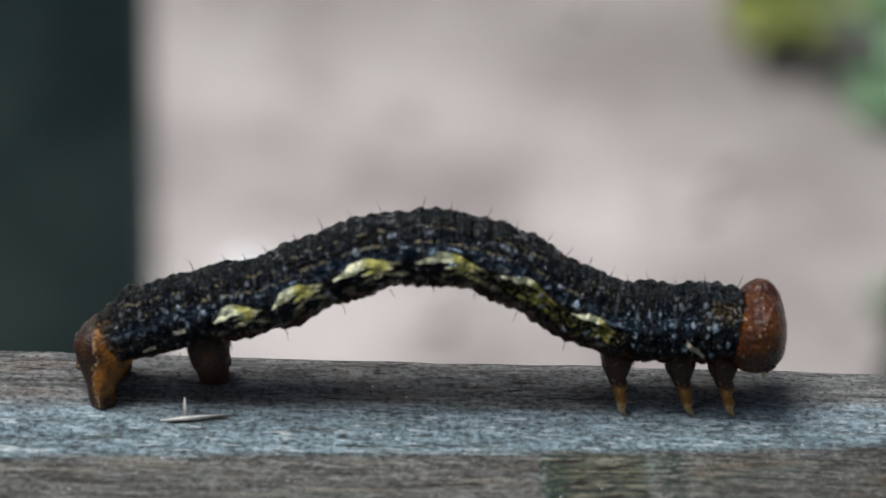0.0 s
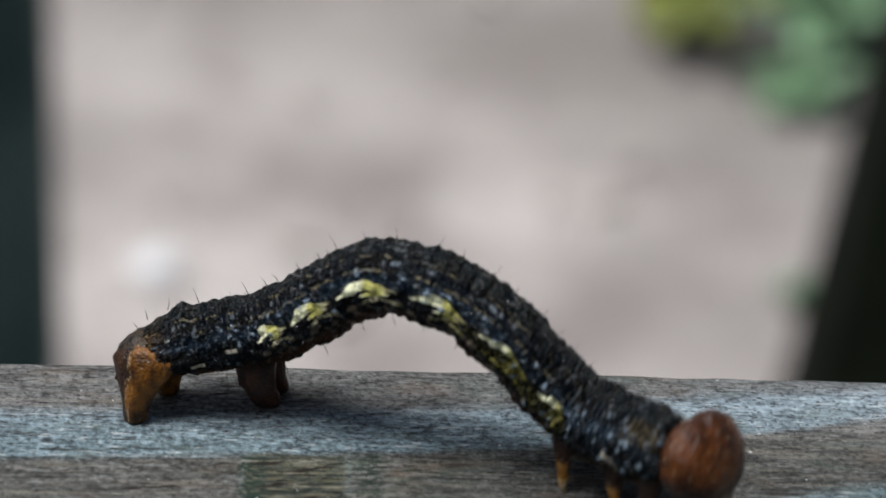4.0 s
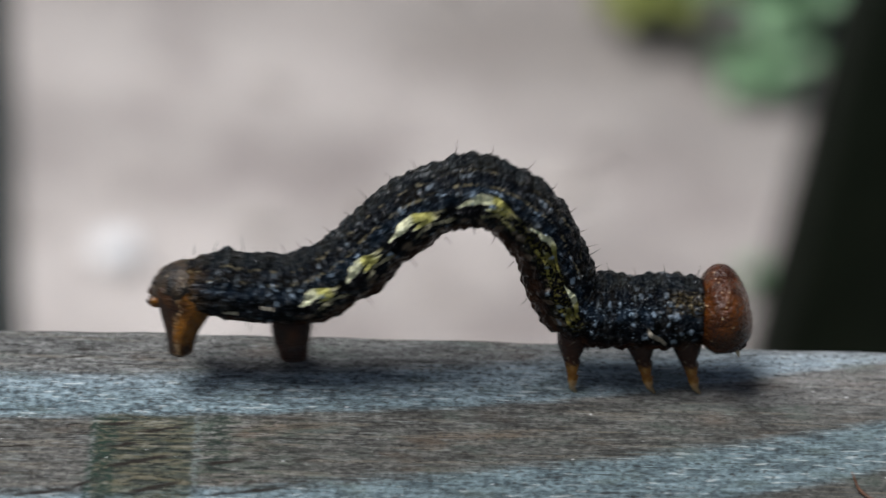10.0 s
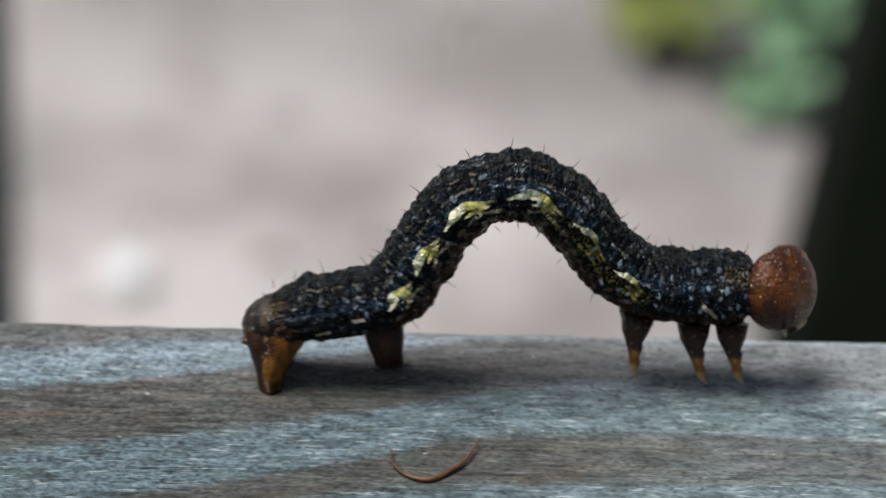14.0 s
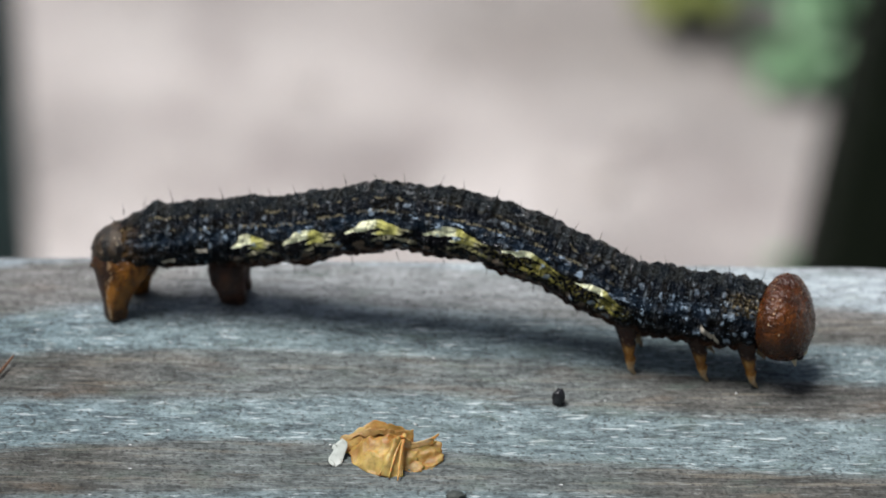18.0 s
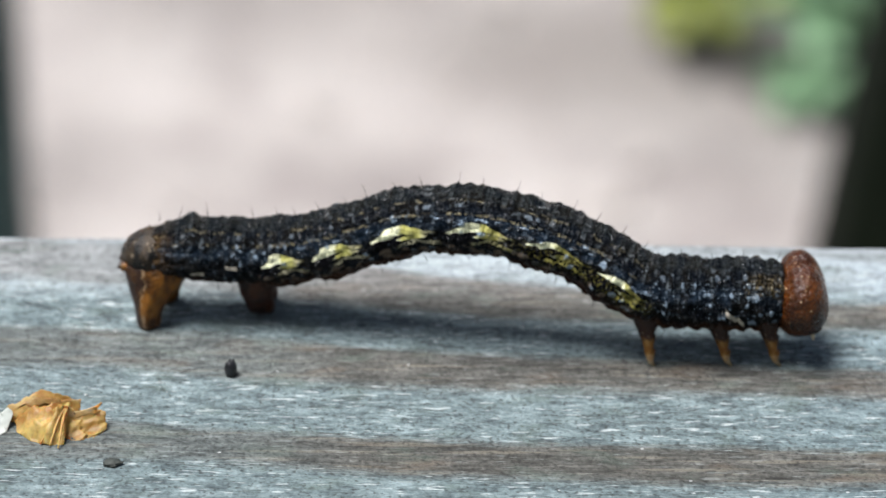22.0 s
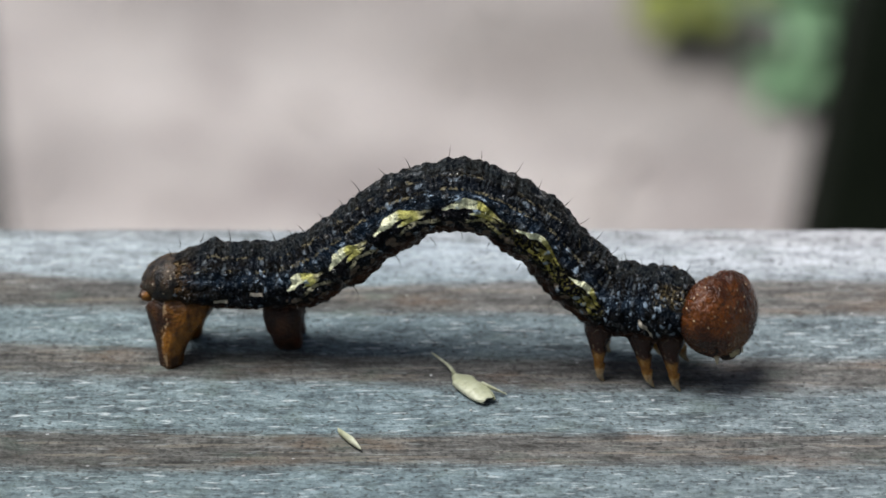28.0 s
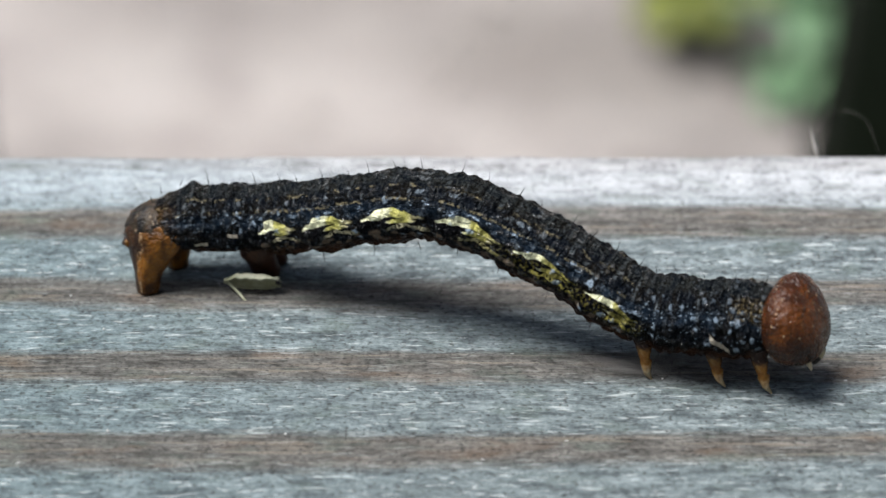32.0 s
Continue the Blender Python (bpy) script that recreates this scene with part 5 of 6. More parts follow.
def motions():
    posture(0, -18.81, 4.00, 2.50, -13.84, 4.00, 4.14, -11.22, 4.04, 4.87, -8.50, 4.08, 6.30, -5.34, 4.13, 7.17, -2.15, 4.17, 6.59, 0.66, 4.21, 4.96, 3.01, 4.25, 3.92, 7.59, 4.25, 3.88, 8.45, 4.25, 3.55)
    posture(0.5, -14.86, 3.95, 4.46, -10.50, 3.95, 4.30, -7.98, 4.04, 4.95, -5.96, 4.13, 6.88, -2.62, 4.22, 8.92, 0.16, 4.32, 7.90, 1.72, 4.41, 6.14, 3.24, 4.50, 3.87, 8.50, 4.50, 3.72, 9.67, 4.50, 3.68)
    posture(1, -5.07, 3.85, 2.81, -0.45, 3.85, 4.44, 0.12, 3.96, 7.63, 0.56, 4.07, 10.42, 2.67, 4.17, 11.82, 4.70, 4.28, 10.41, 4.52, 4.39, 7.41, 4.26, 4.50, 3.96, 8.82, 4.50, 3.73, 10.01, 4.50, 3.52)
    posture(1.5, -4.81, 3.80, 2.44, 0.33, 3.80, 3.80, 0.79, 3.92, 7.02, 1.28, 4.03, 10.20, 3.19, 4.15, 11.69, 5.28, 4.27, 10.06, 5.35, 4.38, 7.04, 5.76, 4.50, 3.76, 9.85, 4.50, 4.00, 11.09, 4.50, 3.79)
    posture(2, -4.88, 3.80, 2.24, 0.09, 3.80, 4.04, 1.66, 3.90, 5.99, 2.83, 4.00, 8.57, 5.48, 4.10, 10.61, 7.83, 4.20, 9.10, 9.14, 4.30, 6.39, 10.45, 4.40, 4.23, 15.00, 4.40, 4.23, 16.17, 4.40, 4.15)
    posture(2.5, -4.87, 3.80, 2.73, 0.18, 3.80, 4.25, 2.08, 3.82, 6.47, 3.74, 3.83, 9.13, 6.20, 3.85, 10.50, 9.22, 3.87, 9.68, 11.62, 3.88, 8.13, 13.91, 3.90, 7.35, 17.35, 3.90, 8.75, 18.66, 3.90, 9.46)
    posture(2.7, -4.83, 3.80, 2.38, 0.34, 3.80, 3.84, 2.38, 3.82, 5.59, 4.15, 3.83, 7.68, 6.50, 3.85, 8.78, 9.05, 3.87, 7.99, 11.46, 3.88, 6.23, 14.23, 3.90, 4.74, 18.29, 3.90, 4.86, 19.45, 3.90, 4.95)
    posture(3, -4.92, 3.80, 2.48, 0.15, 3.80, 3.94, 2.44, 3.75, 6.06, 4.44, 3.70, 8.51, 6.69, 3.65, 9.67, 9.70, 3.60, 9.24, 12.77, 3.55, 8.13, 15.11, 3.50, 7.71, 18.67, 3.50, 9.33, 19.96, 3.50, 9.82)
    posture(3.5, -4.68, 3.80, 2.99, 0.44, 3.80, 4.06, 2.76, 3.60, 6.18, 4.58, 3.40, 8.57, 6.86, 3.20, 9.49, 9.65, 3.00, 8.98, 12.70, 2.80, 8.26, 15.25, 2.60, 8.15, 17.27, 1.17, 10.33, 18.69, 0.50, 11.59)
    posture(4, -5.02, 3.80, 2.74, 0.45, 3.80, 3.81, 2.76, 3.03, 5.57, 4.56, 2.27, 7.24, 6.47, 1.50, 7.88, 8.66, 0.73, 7.33, 10.57, -0.03, 6.08, 13.46, -0.80, 3.27, 16.72, -3.66, 3.46, 18.76, -5.00, 3.87)
    posture(4.2, -4.72, 3.80, 1.96, 0.48, 3.80, 3.08, 2.68, 3.03, 4.82, 4.71, 2.27, 6.59, 6.85, 1.50, 7.05, 9.03, 0.73, 5.99, 10.80, -0.03, 4.09, 12.74, -0.80, 1.50, 15.42, -3.66, 1.24, 17.13, -5.00, 1.02)
    posture(4.5, -4.82, 3.80, 2.43, 0.68, 3.80, 3.67, 2.76, 3.37, 5.64, 4.58, 2.93, 7.29, 6.62, 2.50, 8.13, 8.70, 2.07, 7.43, 10.58, 1.63, 6.40, 12.45, 1.20, 5.45, 13.43, -1.53, 7.76, 14.90, -2.80, 9.16)
    posture(6.5, -4.72, 3.75, 2.24, 0.38, 3.75, 3.23, 3.02, 2.88, 4.96, 5.37, 2.00, 6.04, 7.73, 1.12, 6.07, 10.13, 0.25, 5.01, 12.77, -0.62, 3.85, 16.38, -1.50, 2.41, 20.89, -2.18, 1.86, 22.74, -2.50, 2.04)
    posture(7, -4.90, 3.75, 2.31, 0.39, 3.75, 3.58, 2.53, 3.42, 4.69, 4.88, 3.10, 6.05, 7.24, 2.78, 6.37, 10.10, 2.45, 5.93, 13.21, 2.12, 5.33, 16.55, 1.80, 5.11, 20.42, 1.80, 6.03, 23.44, 1.80, 6.57)
    posture(7.5, -4.75, 3.75, 2.33, 0.45, 3.75, 3.59, 3.24, 3.62, 5.14, 6.10, 3.50, 6.06, 8.99, 3.38, 6.19, 11.93, 3.25, 5.33, 14.92, 2.72, 4.47, 18.40, 2.20, 3.76, 23.03, 2.20, 4.17, 24.35, 2.20, 4.23)
    posture(8, -4.83, 3.75, 2.49, 0.50, 3.75, 3.58, 3.36, 3.62, 5.27, 5.75, 3.50, 5.92, 8.62, 3.37, 6.05, 11.52, 2.75, 5.91, 14.48, 2.02, 5.24, 17.70, 1.10, 4.60, 22.91, 1.10, 3.80, 23.58, 1.10, 3.03)
    posture(8.5, -4.64, 3.75, 2.41, 0.66, 3.75, 3.66, 3.52, 3.67, 4.89, 6.38, 3.60, 5.78, 9.48, 3.52, 5.89, 12.14, 3.45, 5.45, 15.31, 2.98, 4.92, 18.52, 2.50, 4.30, 23.48, 2.50, 4.33, 24.26, 2.50, 4.32)
    posture(9, -4.87, 3.75, 2.55, 0.50, 3.75, 3.91, 3.23, 3.77, 4.65, 6.54, 3.78, 5.44, 9.87, 3.80, 5.63, 13.23, 3.81, 5.24, 16.39, 3.83, 4.53, 19.34, 3.84, 3.86, 24.06, 3.84, 3.79, 25.00, 3.84, 3.70)
    posture(9.5, -4.27, 3.70, 2.93, 1.04, 3.70, 4.09, 4.40, 3.79, 4.91, 7.28, 3.88, 5.43, 10.66, 3.97, 5.51, 13.59, 4.06, 5.15, 16.56, 4.15, 4.39, 19.32, 4.24, 3.58, 24.73, 4.24, 3.64, 25.87, 4.24, 3.64)
    posture(9.7, -1.82, 3.70, 5.02, 2.51, 3.70, 3.91, 4.89, 3.79, 3.95, 7.73, 3.88, 5.09, 10.79, 3.97, 6.36, 13.88, 4.06, 6.63, 17.08, 4.15, 5.33, 19.76, 4.24, 3.44, 25.23, 4.24, 3.52, 26.15, 4.24, 3.61)
    posture(10, 2.74, 3.50, 4.95, 7.97, 3.50, 4.43, 10.58, 3.59, 5.85, 12.42, 3.67, 7.91, 15.21, 3.76, 9.41, 17.61, 3.85, 8.32, 18.97, 3.94, 6.06, 20.25, 4.02, 3.66, 25.31, 4.02, 3.58, 26.39, 4.02, 3.64)
    posture(10.5, 11.43, 3.15, 2.77, 16.32, 3.15, 4.45, 16.90, 3.30, 7.45, 17.25, 3.45, 10.22, 19.31, 3.60, 11.65, 21.40, 3.75, 10.16, 21.27, 3.90, 7.12, 21.36, 4.05, 3.64, 25.69, 4.05, 3.54, 26.82, 4.05, 3.61)
    posture(11, 11.33, 3.10, 2.69, 16.74, 3.10, 4.17, 17.81, 3.23, 6.10, 18.24, 3.37, 9.33, 20.82, 3.50, 11.69, 23.10, 3.63, 9.68, 23.35, 3.77, 6.38, 23.52, 3.90, 3.50, 27.62, 3.90, 3.91, 28.87, 3.90, 3.63)
    posture(11.5, 11.68, 3.10, 2.78, 17.08, 3.10, 4.07, 18.95, 3.17, 6.17, 20.53, 3.23, 8.51, 23.09, 3.30, 9.86, 25.79, 3.37, 8.68, 27.85, 3.43, 6.84, 30.14, 3.50, 5.53, 34.48, 3.50, 6.06, 35.66, 3.50, 6.47)
    posture(12, 11.94, 3.10, 2.74, 17.20, 3.10, 4.01, 19.36, 3.13, 5.49, 21.75, 3.17, 7.01, 24.38, 3.20, 7.72, 27.56, 3.23, 6.83, 30.31, 3.27, 5.35, 33.11, 3.30, 3.94, 37.59, 3.30, 3.49, 38.83, 3.30, 3.43)
    posture(12.5, 12.46, 3.10, 3.08, 17.37, 3.10, 3.87, 20.29, 3.19, 5.30, 22.95, 3.29, 6.55, 25.86, 3.38, 7.11, 28.58, 3.47, 6.27, 31.12, 3.56, 4.83, 33.84, 3.66, 3.42, 39.18, 3.66, 3.37, 40.32, 3.66, 3.49)
    posture(12.7, 15.37, 3.00, 4.95, 19.65, 3.00, 4.58, 21.94, 3.10, 5.12, 24.33, 3.20, 6.62, 28.01, 3.30, 8.43, 30.81, 3.40, 7.80, 32.62, 3.50, 5.81, 34.20, 3.60, 3.92, 39.76, 3.60, 3.83, 40.74, 3.60, 3.94)
    posture(13, 21.76, 2.90, 3.01, 27.01, 2.90, 4.11, 28.60, 3.01, 6.09, 29.93, 3.12, 9.30, 32.38, 3.23, 10.66, 34.27, 3.34, 9.04, 34.48, 3.45, 5.58, 34.89, 3.56, 2.97, 39.78, 3.56, 3.68, 40.99, 3.56, 3.45)
    posture(13.5, 25.33, 2.85, 2.65, 30.62, 2.85, 3.76, 31.26, 2.98, 6.59, 31.64, 3.10, 9.34, 33.62, 3.23, 10.81, 35.55, 3.35, 9.28, 35.48, 3.48, 6.28, 35.75, 3.61, 3.30, 39.92, 3.61, 3.30, 41.16, 3.61, 3.48)
    posture(14, 25.39, 2.85, 3.16, 30.99, 2.85, 4.22, 32.65, 2.89, 6.43, 34.04, 2.93, 8.82, 36.43, 2.97, 9.96, 38.69, 3.02, 8.87, 40.29, 3.06, 6.88, 42.40, 3.10, 5.20, 46.66, 3.10, 5.02, 48.53, 3.10, 4.98)
    posture(14.5, 25.61, 2.85, 3.09, 30.84, 2.85, 3.89, 33.31, 2.77, 5.32, 35.76, 2.70, 6.79, 38.20, 2.62, 7.33, 40.94, 2.54, 6.52, 43.48, 2.47, 5.17, 46.30, 2.39, 3.73, 50.69, 2.39, 3.24, 52.08, 2.39, 3.42)
    posture(15.4, 39.08, 2.70, 3.09, 44.53, 2.70, 4.14, 45.26, 2.65, 8.75, 45.98, 2.60, 11.25, 46.71, 2.55, 12.07, 47.44, 2.49, 11.12, 48.17, 2.44, 8.47, 48.90, 2.39, 3.73, 53.29, 2.39, 3.24, 54.68, 2.39, 3.42)
    posture(16.5, 39.08, 2.70, 3.09, 44.53, 2.70, 4.14, 45.71, 2.38, 7.16, 46.87, 2.07, 9.64, 49.06, 1.75, 10.70, 51.32, 1.43, 9.79, 52.50, 1.12, 7.81, 53.88, 0.80, 5.30, 57.85, 0.80, 4.80, 59.36, 0.80, 4.86)
    posture(17, 38.71, 2.70, 3.16, 44.59, 2.70, 4.00, 46.87, 2.05, 5.72, 48.85, 1.40, 7.23, 50.82, 0.75, 7.92, 53.45, 0.10, 7.40, 56.01, -0.55, 5.94, 59.21, -1.20, 3.90, 63.45, -1.20, 2.60, 65.11, -1.20, 2.23)
    posture(17.5, 39.13, 2.70, 3.33, 44.53, 2.70, 3.57, 47.63, 2.05, 4.63, 50.67, 1.40, 5.75, 53.70, 0.75, 5.87, 56.74, 0.10, 5.14, 59.29, -0.55, 4.10, 62.33, -1.20, 3.16, 66.78, -2.15, 3.26, 67.88, -2.60, 3.42)
    posture(18, 38.87, 2.70, 3.41, 44.51, 2.70, 3.83, 47.87, 2.03, 4.52, 51.18, 1.37, 5.57, 54.45, 0.70, 5.70, 57.22, 0.03, 5.26, 59.89, -0.63, 4.36, 62.52, -1.30, 3.31, 67.96, -2.39, 3.08, 68.90, -2.90, 3.27)
    posture(18.5, 42.53, 1.50, 5.83, 46.89, 1.50, 4.02, 49.70, 1.03, 4.28, 52.73, 0.55, 5.61, 55.99, 0.08, 6.71, 58.74, -0.39, 6.08, 61.01, -0.87, 4.49, 63.18, -1.34, 2.59, 68.51, -1.34, 2.24, 69.66, -1.34, 2.29)
    posture(19, 50.87, 0.30, 3.78, 55.83, 0.30, 3.58, 57.65, 0.00, 5.72, 58.85, -0.29, 8.29, 61.27, -0.59, 9.97, 63.37, -0.89, 8.49, 63.66, -1.18, 5.47, 63.78, -1.48, 2.82, 68.28, -2.52, 3.26, 69.64, -3.00, 3.44)
    posture(19.5, 54.73, 0.20, 3.15, 59.93, 0.20, 2.77, 60.80, -0.04, 5.41, 61.09, -0.29, 8.27, 62.93, -0.53, 9.82, 65.19, -0.78, 8.40, 64.75, -1.02, 5.19, 64.33, -1.27, 2.30, 68.55, -2.38, 2.63, 69.75, -2.90, 3.01)
    posture(20, 54.70, 0.20, 3.47, 60.07, 0.20, 3.26, 61.33, 0.01, 5.19, 61.94, -0.19, 8.30, 64.25, -0.38, 9.96, 66.39, -0.57, 8.38, 66.42, -1.36, 6.05, 66.96, -2.06, 3.59, 70.84, -2.71, 3.40, 72.24, -3.20, 3.76)
    posture(20.5, 54.91, 0.20, 3.43, 60.16, 0.20, 2.81, 61.95, -0.13, 4.82, 63.69, -0.47, 7.55, 66.16, -0.80, 8.89, 68.67, -1.13, 7.51, 69.83, -1.47, 5.41, 70.89, -1.80, 3.36, 74.79, -2.75, 2.82, 76.01, -3.20, 2.97)
    posture(21, 54.84, 0.15, 3.59, 60.26, 0.15, 3.10, 62.79, -0.24, 4.55, 64.78, -0.63, 6.85, 67.49, -1.03, 7.88, 70.41, -1.42, 6.96, 72.75, -1.81, 4.89, 74.53, -2.20, 3.75, 79.65, -2.20, 3.53, 80.71, -2.20, 3.29)
    posture(21.5, 54.92, 0.15, 3.24, 60.29, 0.15, 3.16, 63.38, -0.34, 4.40, 65.91, -0.83, 5.67, 69.17, -1.31, 6.21, 71.94, -1.80, 5.66, 74.46, -2.29, 4.70, 77.25, -2.78, 3.77, 82.44, -2.78, 3.54, 83.40, -2.78, 3.47)
    posture(22, 54.66, 0.15, 3.68, 60.13, 0.15, 3.25, 63.49, -0.32, 4.06, 66.56, -0.79, 5.39, 69.58, -1.26, 5.94, 72.61, -1.72, 5.53, 75.14, -2.19, 4.67, 77.70, -2.66, 3.31, 83.27, -2.66, 3.14, 84.28, -2.66, 3.07)
    posture(22.5, 60.33, -0.90, 5.56, 64.44, -0.90, 3.38, 66.83, -1.20, 4.07, 69.39, -1.50, 6.31, 72.32, -1.80, 7.82, 75.33, -2.10, 6.69, 77.16, -2.39, 4.66, 78.20, -2.69, 3.31, 83.50, -2.69, 3.14, 84.61, -2.69, 3.30)
    posture(23, 68.19, -1.95, 3.41, 73.07, -1.95, 3.25, 74.02, -2.15, 5.67, 75.01, -2.35, 8.80, 77.52, -2.54, 10.26, 79.47, -2.74, 8.90, 78.69, -2.94, 5.73, 78.60, -3.14, 3.29, 83.38, -3.14, 3.34, 84.56, -3.14, 3.53)
    posture(23.5, 68.55, -2.00, 3.44, 74.09, -2.00, 3.22, 75.07, -2.05, 5.90, 75.53, -2.11, 8.69, 77.71, -2.16, 10.12, 79.87, -2.22, 8.59, 79.56, -2.27, 5.57, 79.48, -2.32, 2.87, 83.93, -2.32, 2.67, 85.28, -2.32, 2.83)
    posture(24, 68.79, -2.05, 3.92, 73.97, -2.05, 2.97, 76.00, -2.17, 5.26, 76.97, -2.30, 7.95, 79.21, -2.42, 9.79, 81.80, -2.55, 8.10, 82.45, -2.67, 4.98, 83.17, -2.80, 2.77, 86.89, -4.03, 2.56, 88.34, -4.60, 2.26)
    posture(24.5, 68.81, -2.10, 3.43, 74.31, -2.10, 3.56, 76.56, -2.43, 5.12, 79.03, -2.77, 6.83, 81.71, -3.10, 7.53, 84.41, -3.43, 6.66, 86.65, -3.76, 5.28, 88.65, -4.10, 4.09, 93.13, -4.10, 3.31, 94.47, -4.10, 3.23)
    posture(25.4, 68.81, -2.10, 3.43, 74.31, -2.10, 3.56, 77.14, -2.40, 4.64, 79.98, -2.71, 5.15, 82.81, -3.01, 5.20, 85.64, -3.31, 4.77, 88.48, -3.61, 3.88, 91.31, -3.92, 2.43, 95.41, -3.92, 2.28, 96.90, -3.92, 2.32)
    posture(26.5, 81.04, -3.70, 3.32, 86.42, -3.70, 2.91, 87.15, -3.74, 5.73, 87.62, -3.77, 8.48, 89.70, -3.81, 9.89, 91.92, -3.84, 8.35, 91.60, -3.88, 5.24, 91.31, -3.92, 2.43, 95.41, -3.92, 2.28, 96.90, -3.92, 2.32)
    posture(27, 81.01, -3.75, 4.00, 86.39, -3.75, 3.35, 88.15, -3.71, 5.65, 89.06, -3.67, 8.36, 91.56, -3.62, 10.28, 93.72, -3.58, 8.45, 93.94, -3.54, 5.39, 94.36, -3.50, 3.41, 99.01, -3.50, 3.59, 100.32, -3.50, 3.28)
    posture(27.5, 81.25, -3.75, 3.66, 86.46, -3.75, 3.69, 88.97, -3.89, 5.51, 91.20, -4.03, 7.76, 93.64, -4.17, 8.54, 96.08, -4.32, 7.17, 97.57, -4.46, 5.08, 99.43, -4.60, 3.35, 103.30, -4.60, 2.77, 104.54, -4.60, 2.68)
    posture(28, 81.29, -3.75, 4.09, 86.80, -3.75, 3.83, 89.48, -3.96, 5.28, 91.64, -4.17, 7.19, 94.51, -4.38, 8.29, 97.38, -4.58, 6.99, 99.24, -4.79, 5.03, 100.84, -5.00, 3.64, 103.95, -5.82, 3.59, 106.11, -6.20, 3.29)
    posture(28.5, 81.38, -3.75, 3.74, 86.58, -3.75, 3.65, 89.61, -4.28, 4.96, 92.34, -4.82, 6.65, 95.26, -5.35, 7.22, 97.92, -5.88, 6.47, 100.35, -6.42, 4.81, 103.04, -7.15, 3.34, 106.88, -8.87, 2.93, 108.13, -9.60, 3.19)
    posture(29, 81.31, -3.75, 3.70, 86.51, -3.75, 3.38, 89.79, -4.25, 4.50, 92.78, -4.75, 5.71, 95.73, -5.25, 6.32, 98.64, -5.75, 5.55, 101.07, -6.25, 4.43, 103.77, -7.15, 3.00, 107.82, -10.02, 3.13, 109.35, -11.20, 3.44)
    posture(29.5, 89.27, -4.00, 5.43, 93.35, -4.00, 3.66, 96.00, -4.47, 4.74, 97.86, -4.94, 7.31, 100.27, -5.40, 8.45, 102.68, -5.87, 7.02, 103.65, -6.34, 4.82, 104.75, -7.11, 3.20, 108.44, -9.78, 3.06, 109.83, -10.90, 3.35)
    posture(30, 96.07, -4.25, 4.24, 100.89, -4.25, 3.26, 101.66, -4.76, 5.67, 102.30, -5.26, 8.19, 104.17, -5.77, 9.72, 106.62, -6.27, 8.73, 105.67, -6.78, 5.90, 105.00, -7.49, 3.41, 108.65, -9.80, 2.50, 110.15, -10.80, 2.88)
    posture(30.5, 96.03, -4.25, 3.62, 101.31, -4.25, 3.46, 102.32, -4.81, 5.96, 102.68, -5.37, 8.68, 104.50, -5.93, 10.06, 106.50, -6.48, 8.57, 106.27, -7.04, 6.13, 106.33, -7.60, 4.25, 109.04, -9.24, 2.90, 110.44, -10.00, 2.85)
    posture(30.8, 97.14, -4.25, 3.43, 101.65, -4.25, 3.08, 103.16, -4.90, 5.20, 104.36, -5.60, 7.96, 106.54, -6.30, 9.39, 108.70, -7.00, 8.49, 109.42, -7.70, 6.44, 109.98, -8.40, 3.68, 112.89, -9.60, 4.01, 114.85, -10.10, 4.18)
    posture(31, 96.19, -4.25, 3.43, 101.37, -4.25, 2.87, 103.66, -5.09, 4.81, 105.16, -5.93, 7.10, 106.86, -6.78, 8.38, 109.00, -7.62, 7.27, 110.30, -8.46, 4.89, 111.74, -9.30, 2.90, 115.23, -9.91, 2.04, 116.89, -10.20, 2.02)
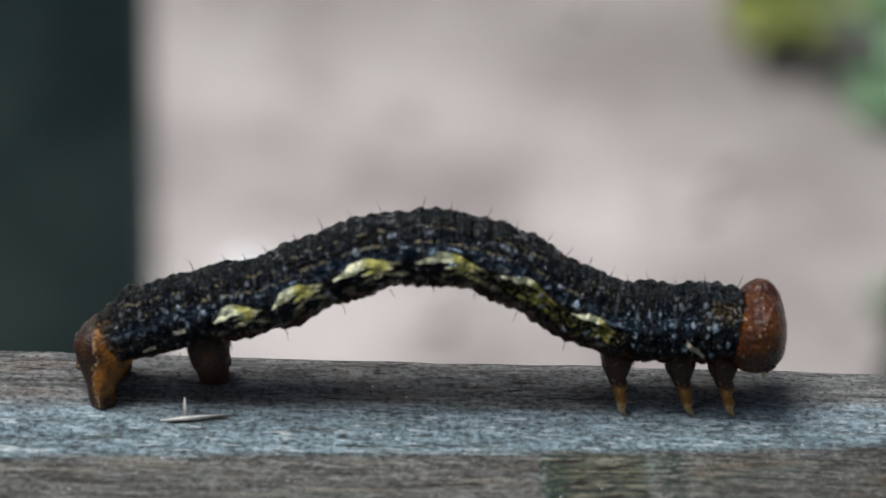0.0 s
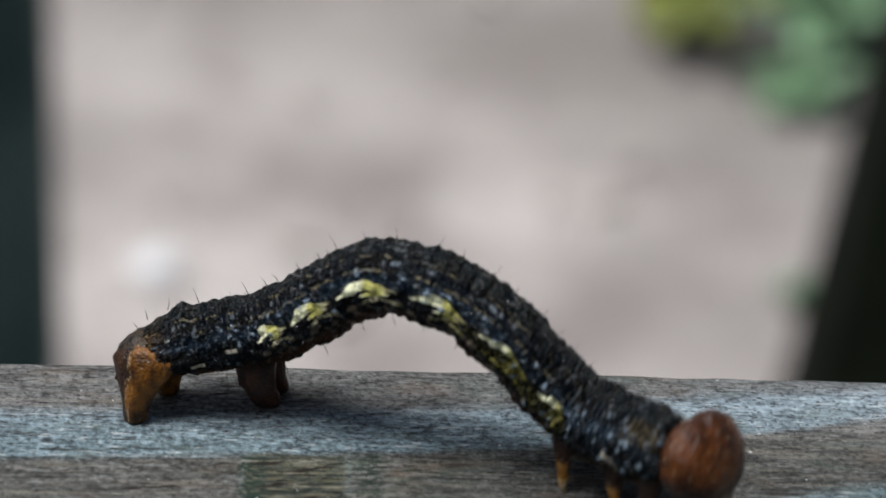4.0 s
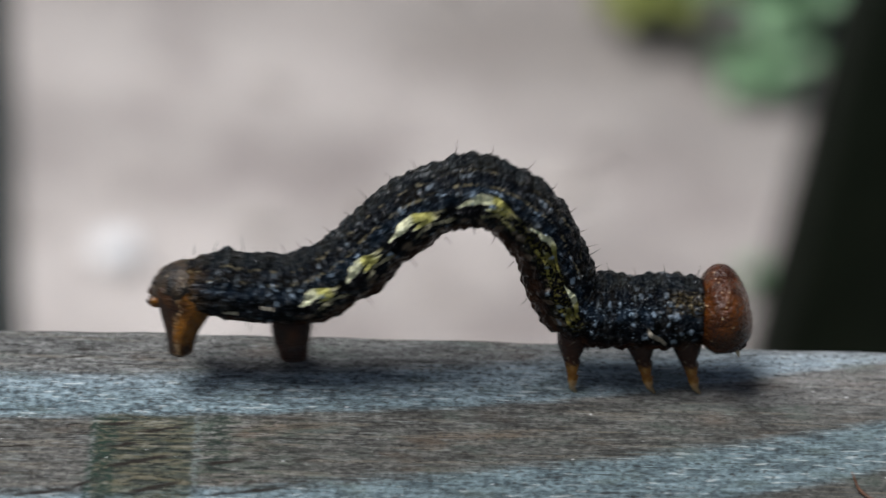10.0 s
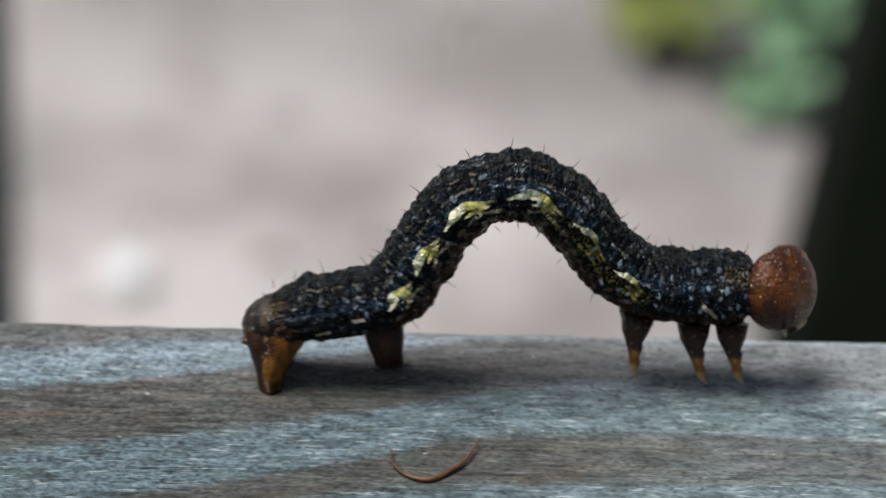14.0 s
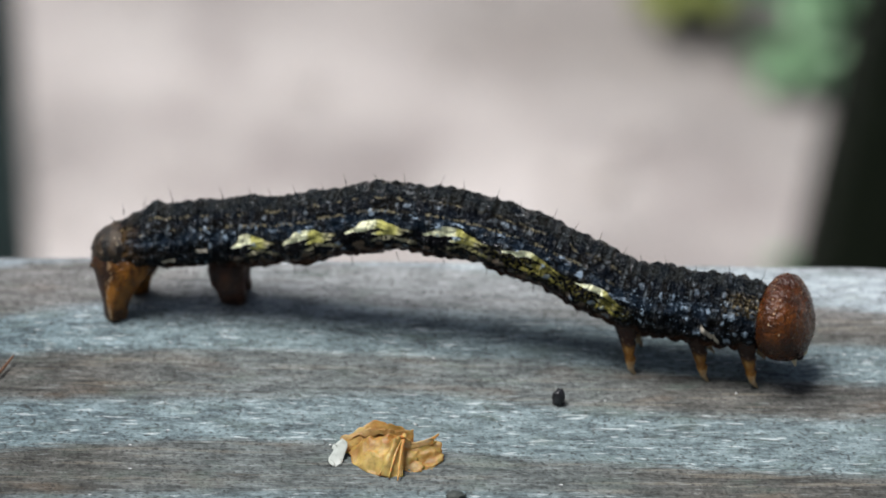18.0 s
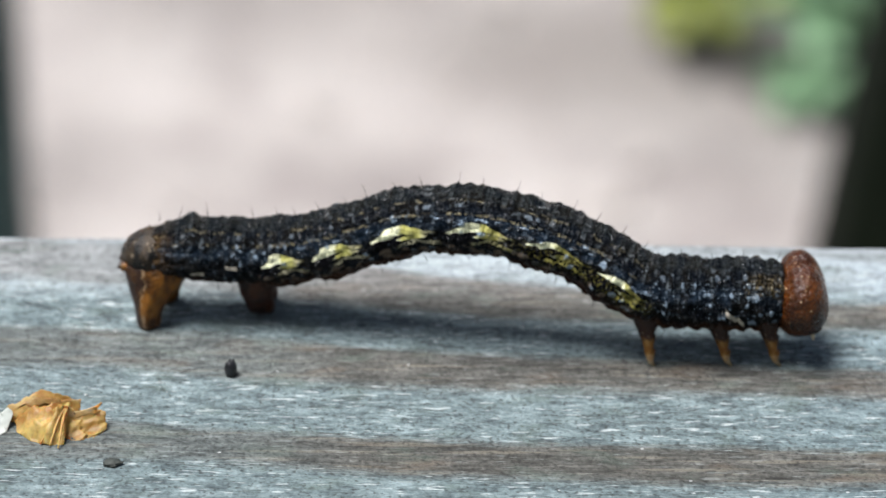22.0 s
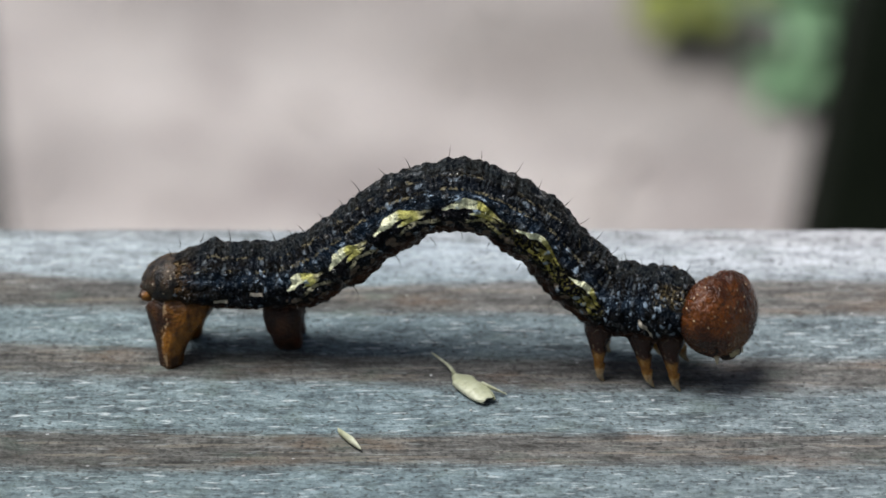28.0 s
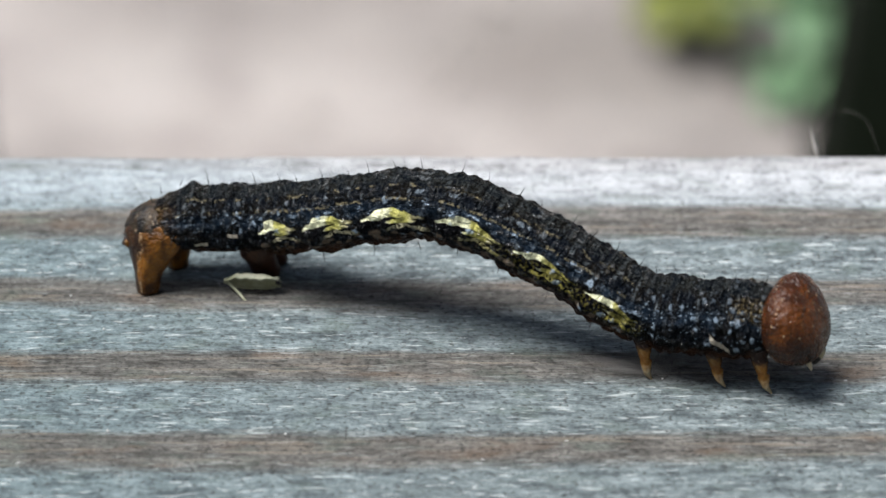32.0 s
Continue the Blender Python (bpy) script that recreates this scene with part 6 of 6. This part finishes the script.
    posture(31.5, 96.31, -4.25, 3.45, 101.29, -4.25, 3.02, 104.36, -5.32, 4.69, 107.11, -6.40, 6.10, 109.54, -7.47, 6.47, 111.95, -8.55, 5.43, 114.10, -9.62, 4.11, 116.48, -10.70, 2.95, 120.50, -11.79, 2.29, 121.73, -12.30, 2.53)
    posture(32, 96.21, -4.25, 3.09, 101.50, -4.25, 2.98, 104.53, -5.38, 3.87, 107.25, -6.51, 4.95, 109.91, -7.63, 5.50, 112.76, -8.76, 4.79, 115.35, -9.89, 3.82, 118.16, -11.02, 2.61, 122.98, -12.23, 2.88, 123.87, -12.80, 3.24)
    ts = np.array([t for t, _ in POSTURES])
    vs = np.array([p.reshape(30) for _, p in POSTURES])
    ms = slopes(ts, vs)
    lines = [(k / 6, spine(line_at(k / 6, ts, vs, ms))) for k in range(193)]
    for ob, kind, s in MOVING:
        walk(ob, [(t, part_pose(kind, s, out, station)) for t, (out, station) in lines])
    a = pose(91.6 * MM, -8.0 * MM, 0.03 * MM, 0, 0, -78)
    b = pose(95.0 * MM, -7.05 * MM, 0.03 * MM, 0, 0, -52)
    # The hind foot tips the bract over: it stands on edge then, with its stalk folded under it.
    c = pose(101.2 * MM, -5.6 * MM, 0.45 * MM, -52, 0, -22)
    d = pose(101.15 * MM, -5.6 * MM, 0.45 * MM, -56, 0, -4)
    still = pose(0, 0, 0)
    shoved = pose(117.9 * MM, -11.3 * MM, 0, 0, 0, -62) @ pose(-116.1 * MM, 11.4 * MM, 0)
    walk(husk, [(0, still), (31.2, still), (31.6, still.lerp(shoved, 0.4)), (32, shoved)])
    walk(FLAKE, [(0, a), (24.0, a), (24.4, b), (26.5, b), (29.5, b), (29.75, c), (30.2, d), (32, d)])
    hinge, back = pose(-1.2 * MM, 0, 0.3 * MM), pose(1.2 * MM, 0, -0.3 * MM)
    fold = [hinge @ pose(0, 0, 0, 0, turn, 0) @ back for turn in (0, -70, -140)]
    walk(BRACT_STALK, [(0, fold[0]), (29.5, fold[0]), (29.62, fold[1]), (29.75, fold[2]), (32, fold[2])])


motions()
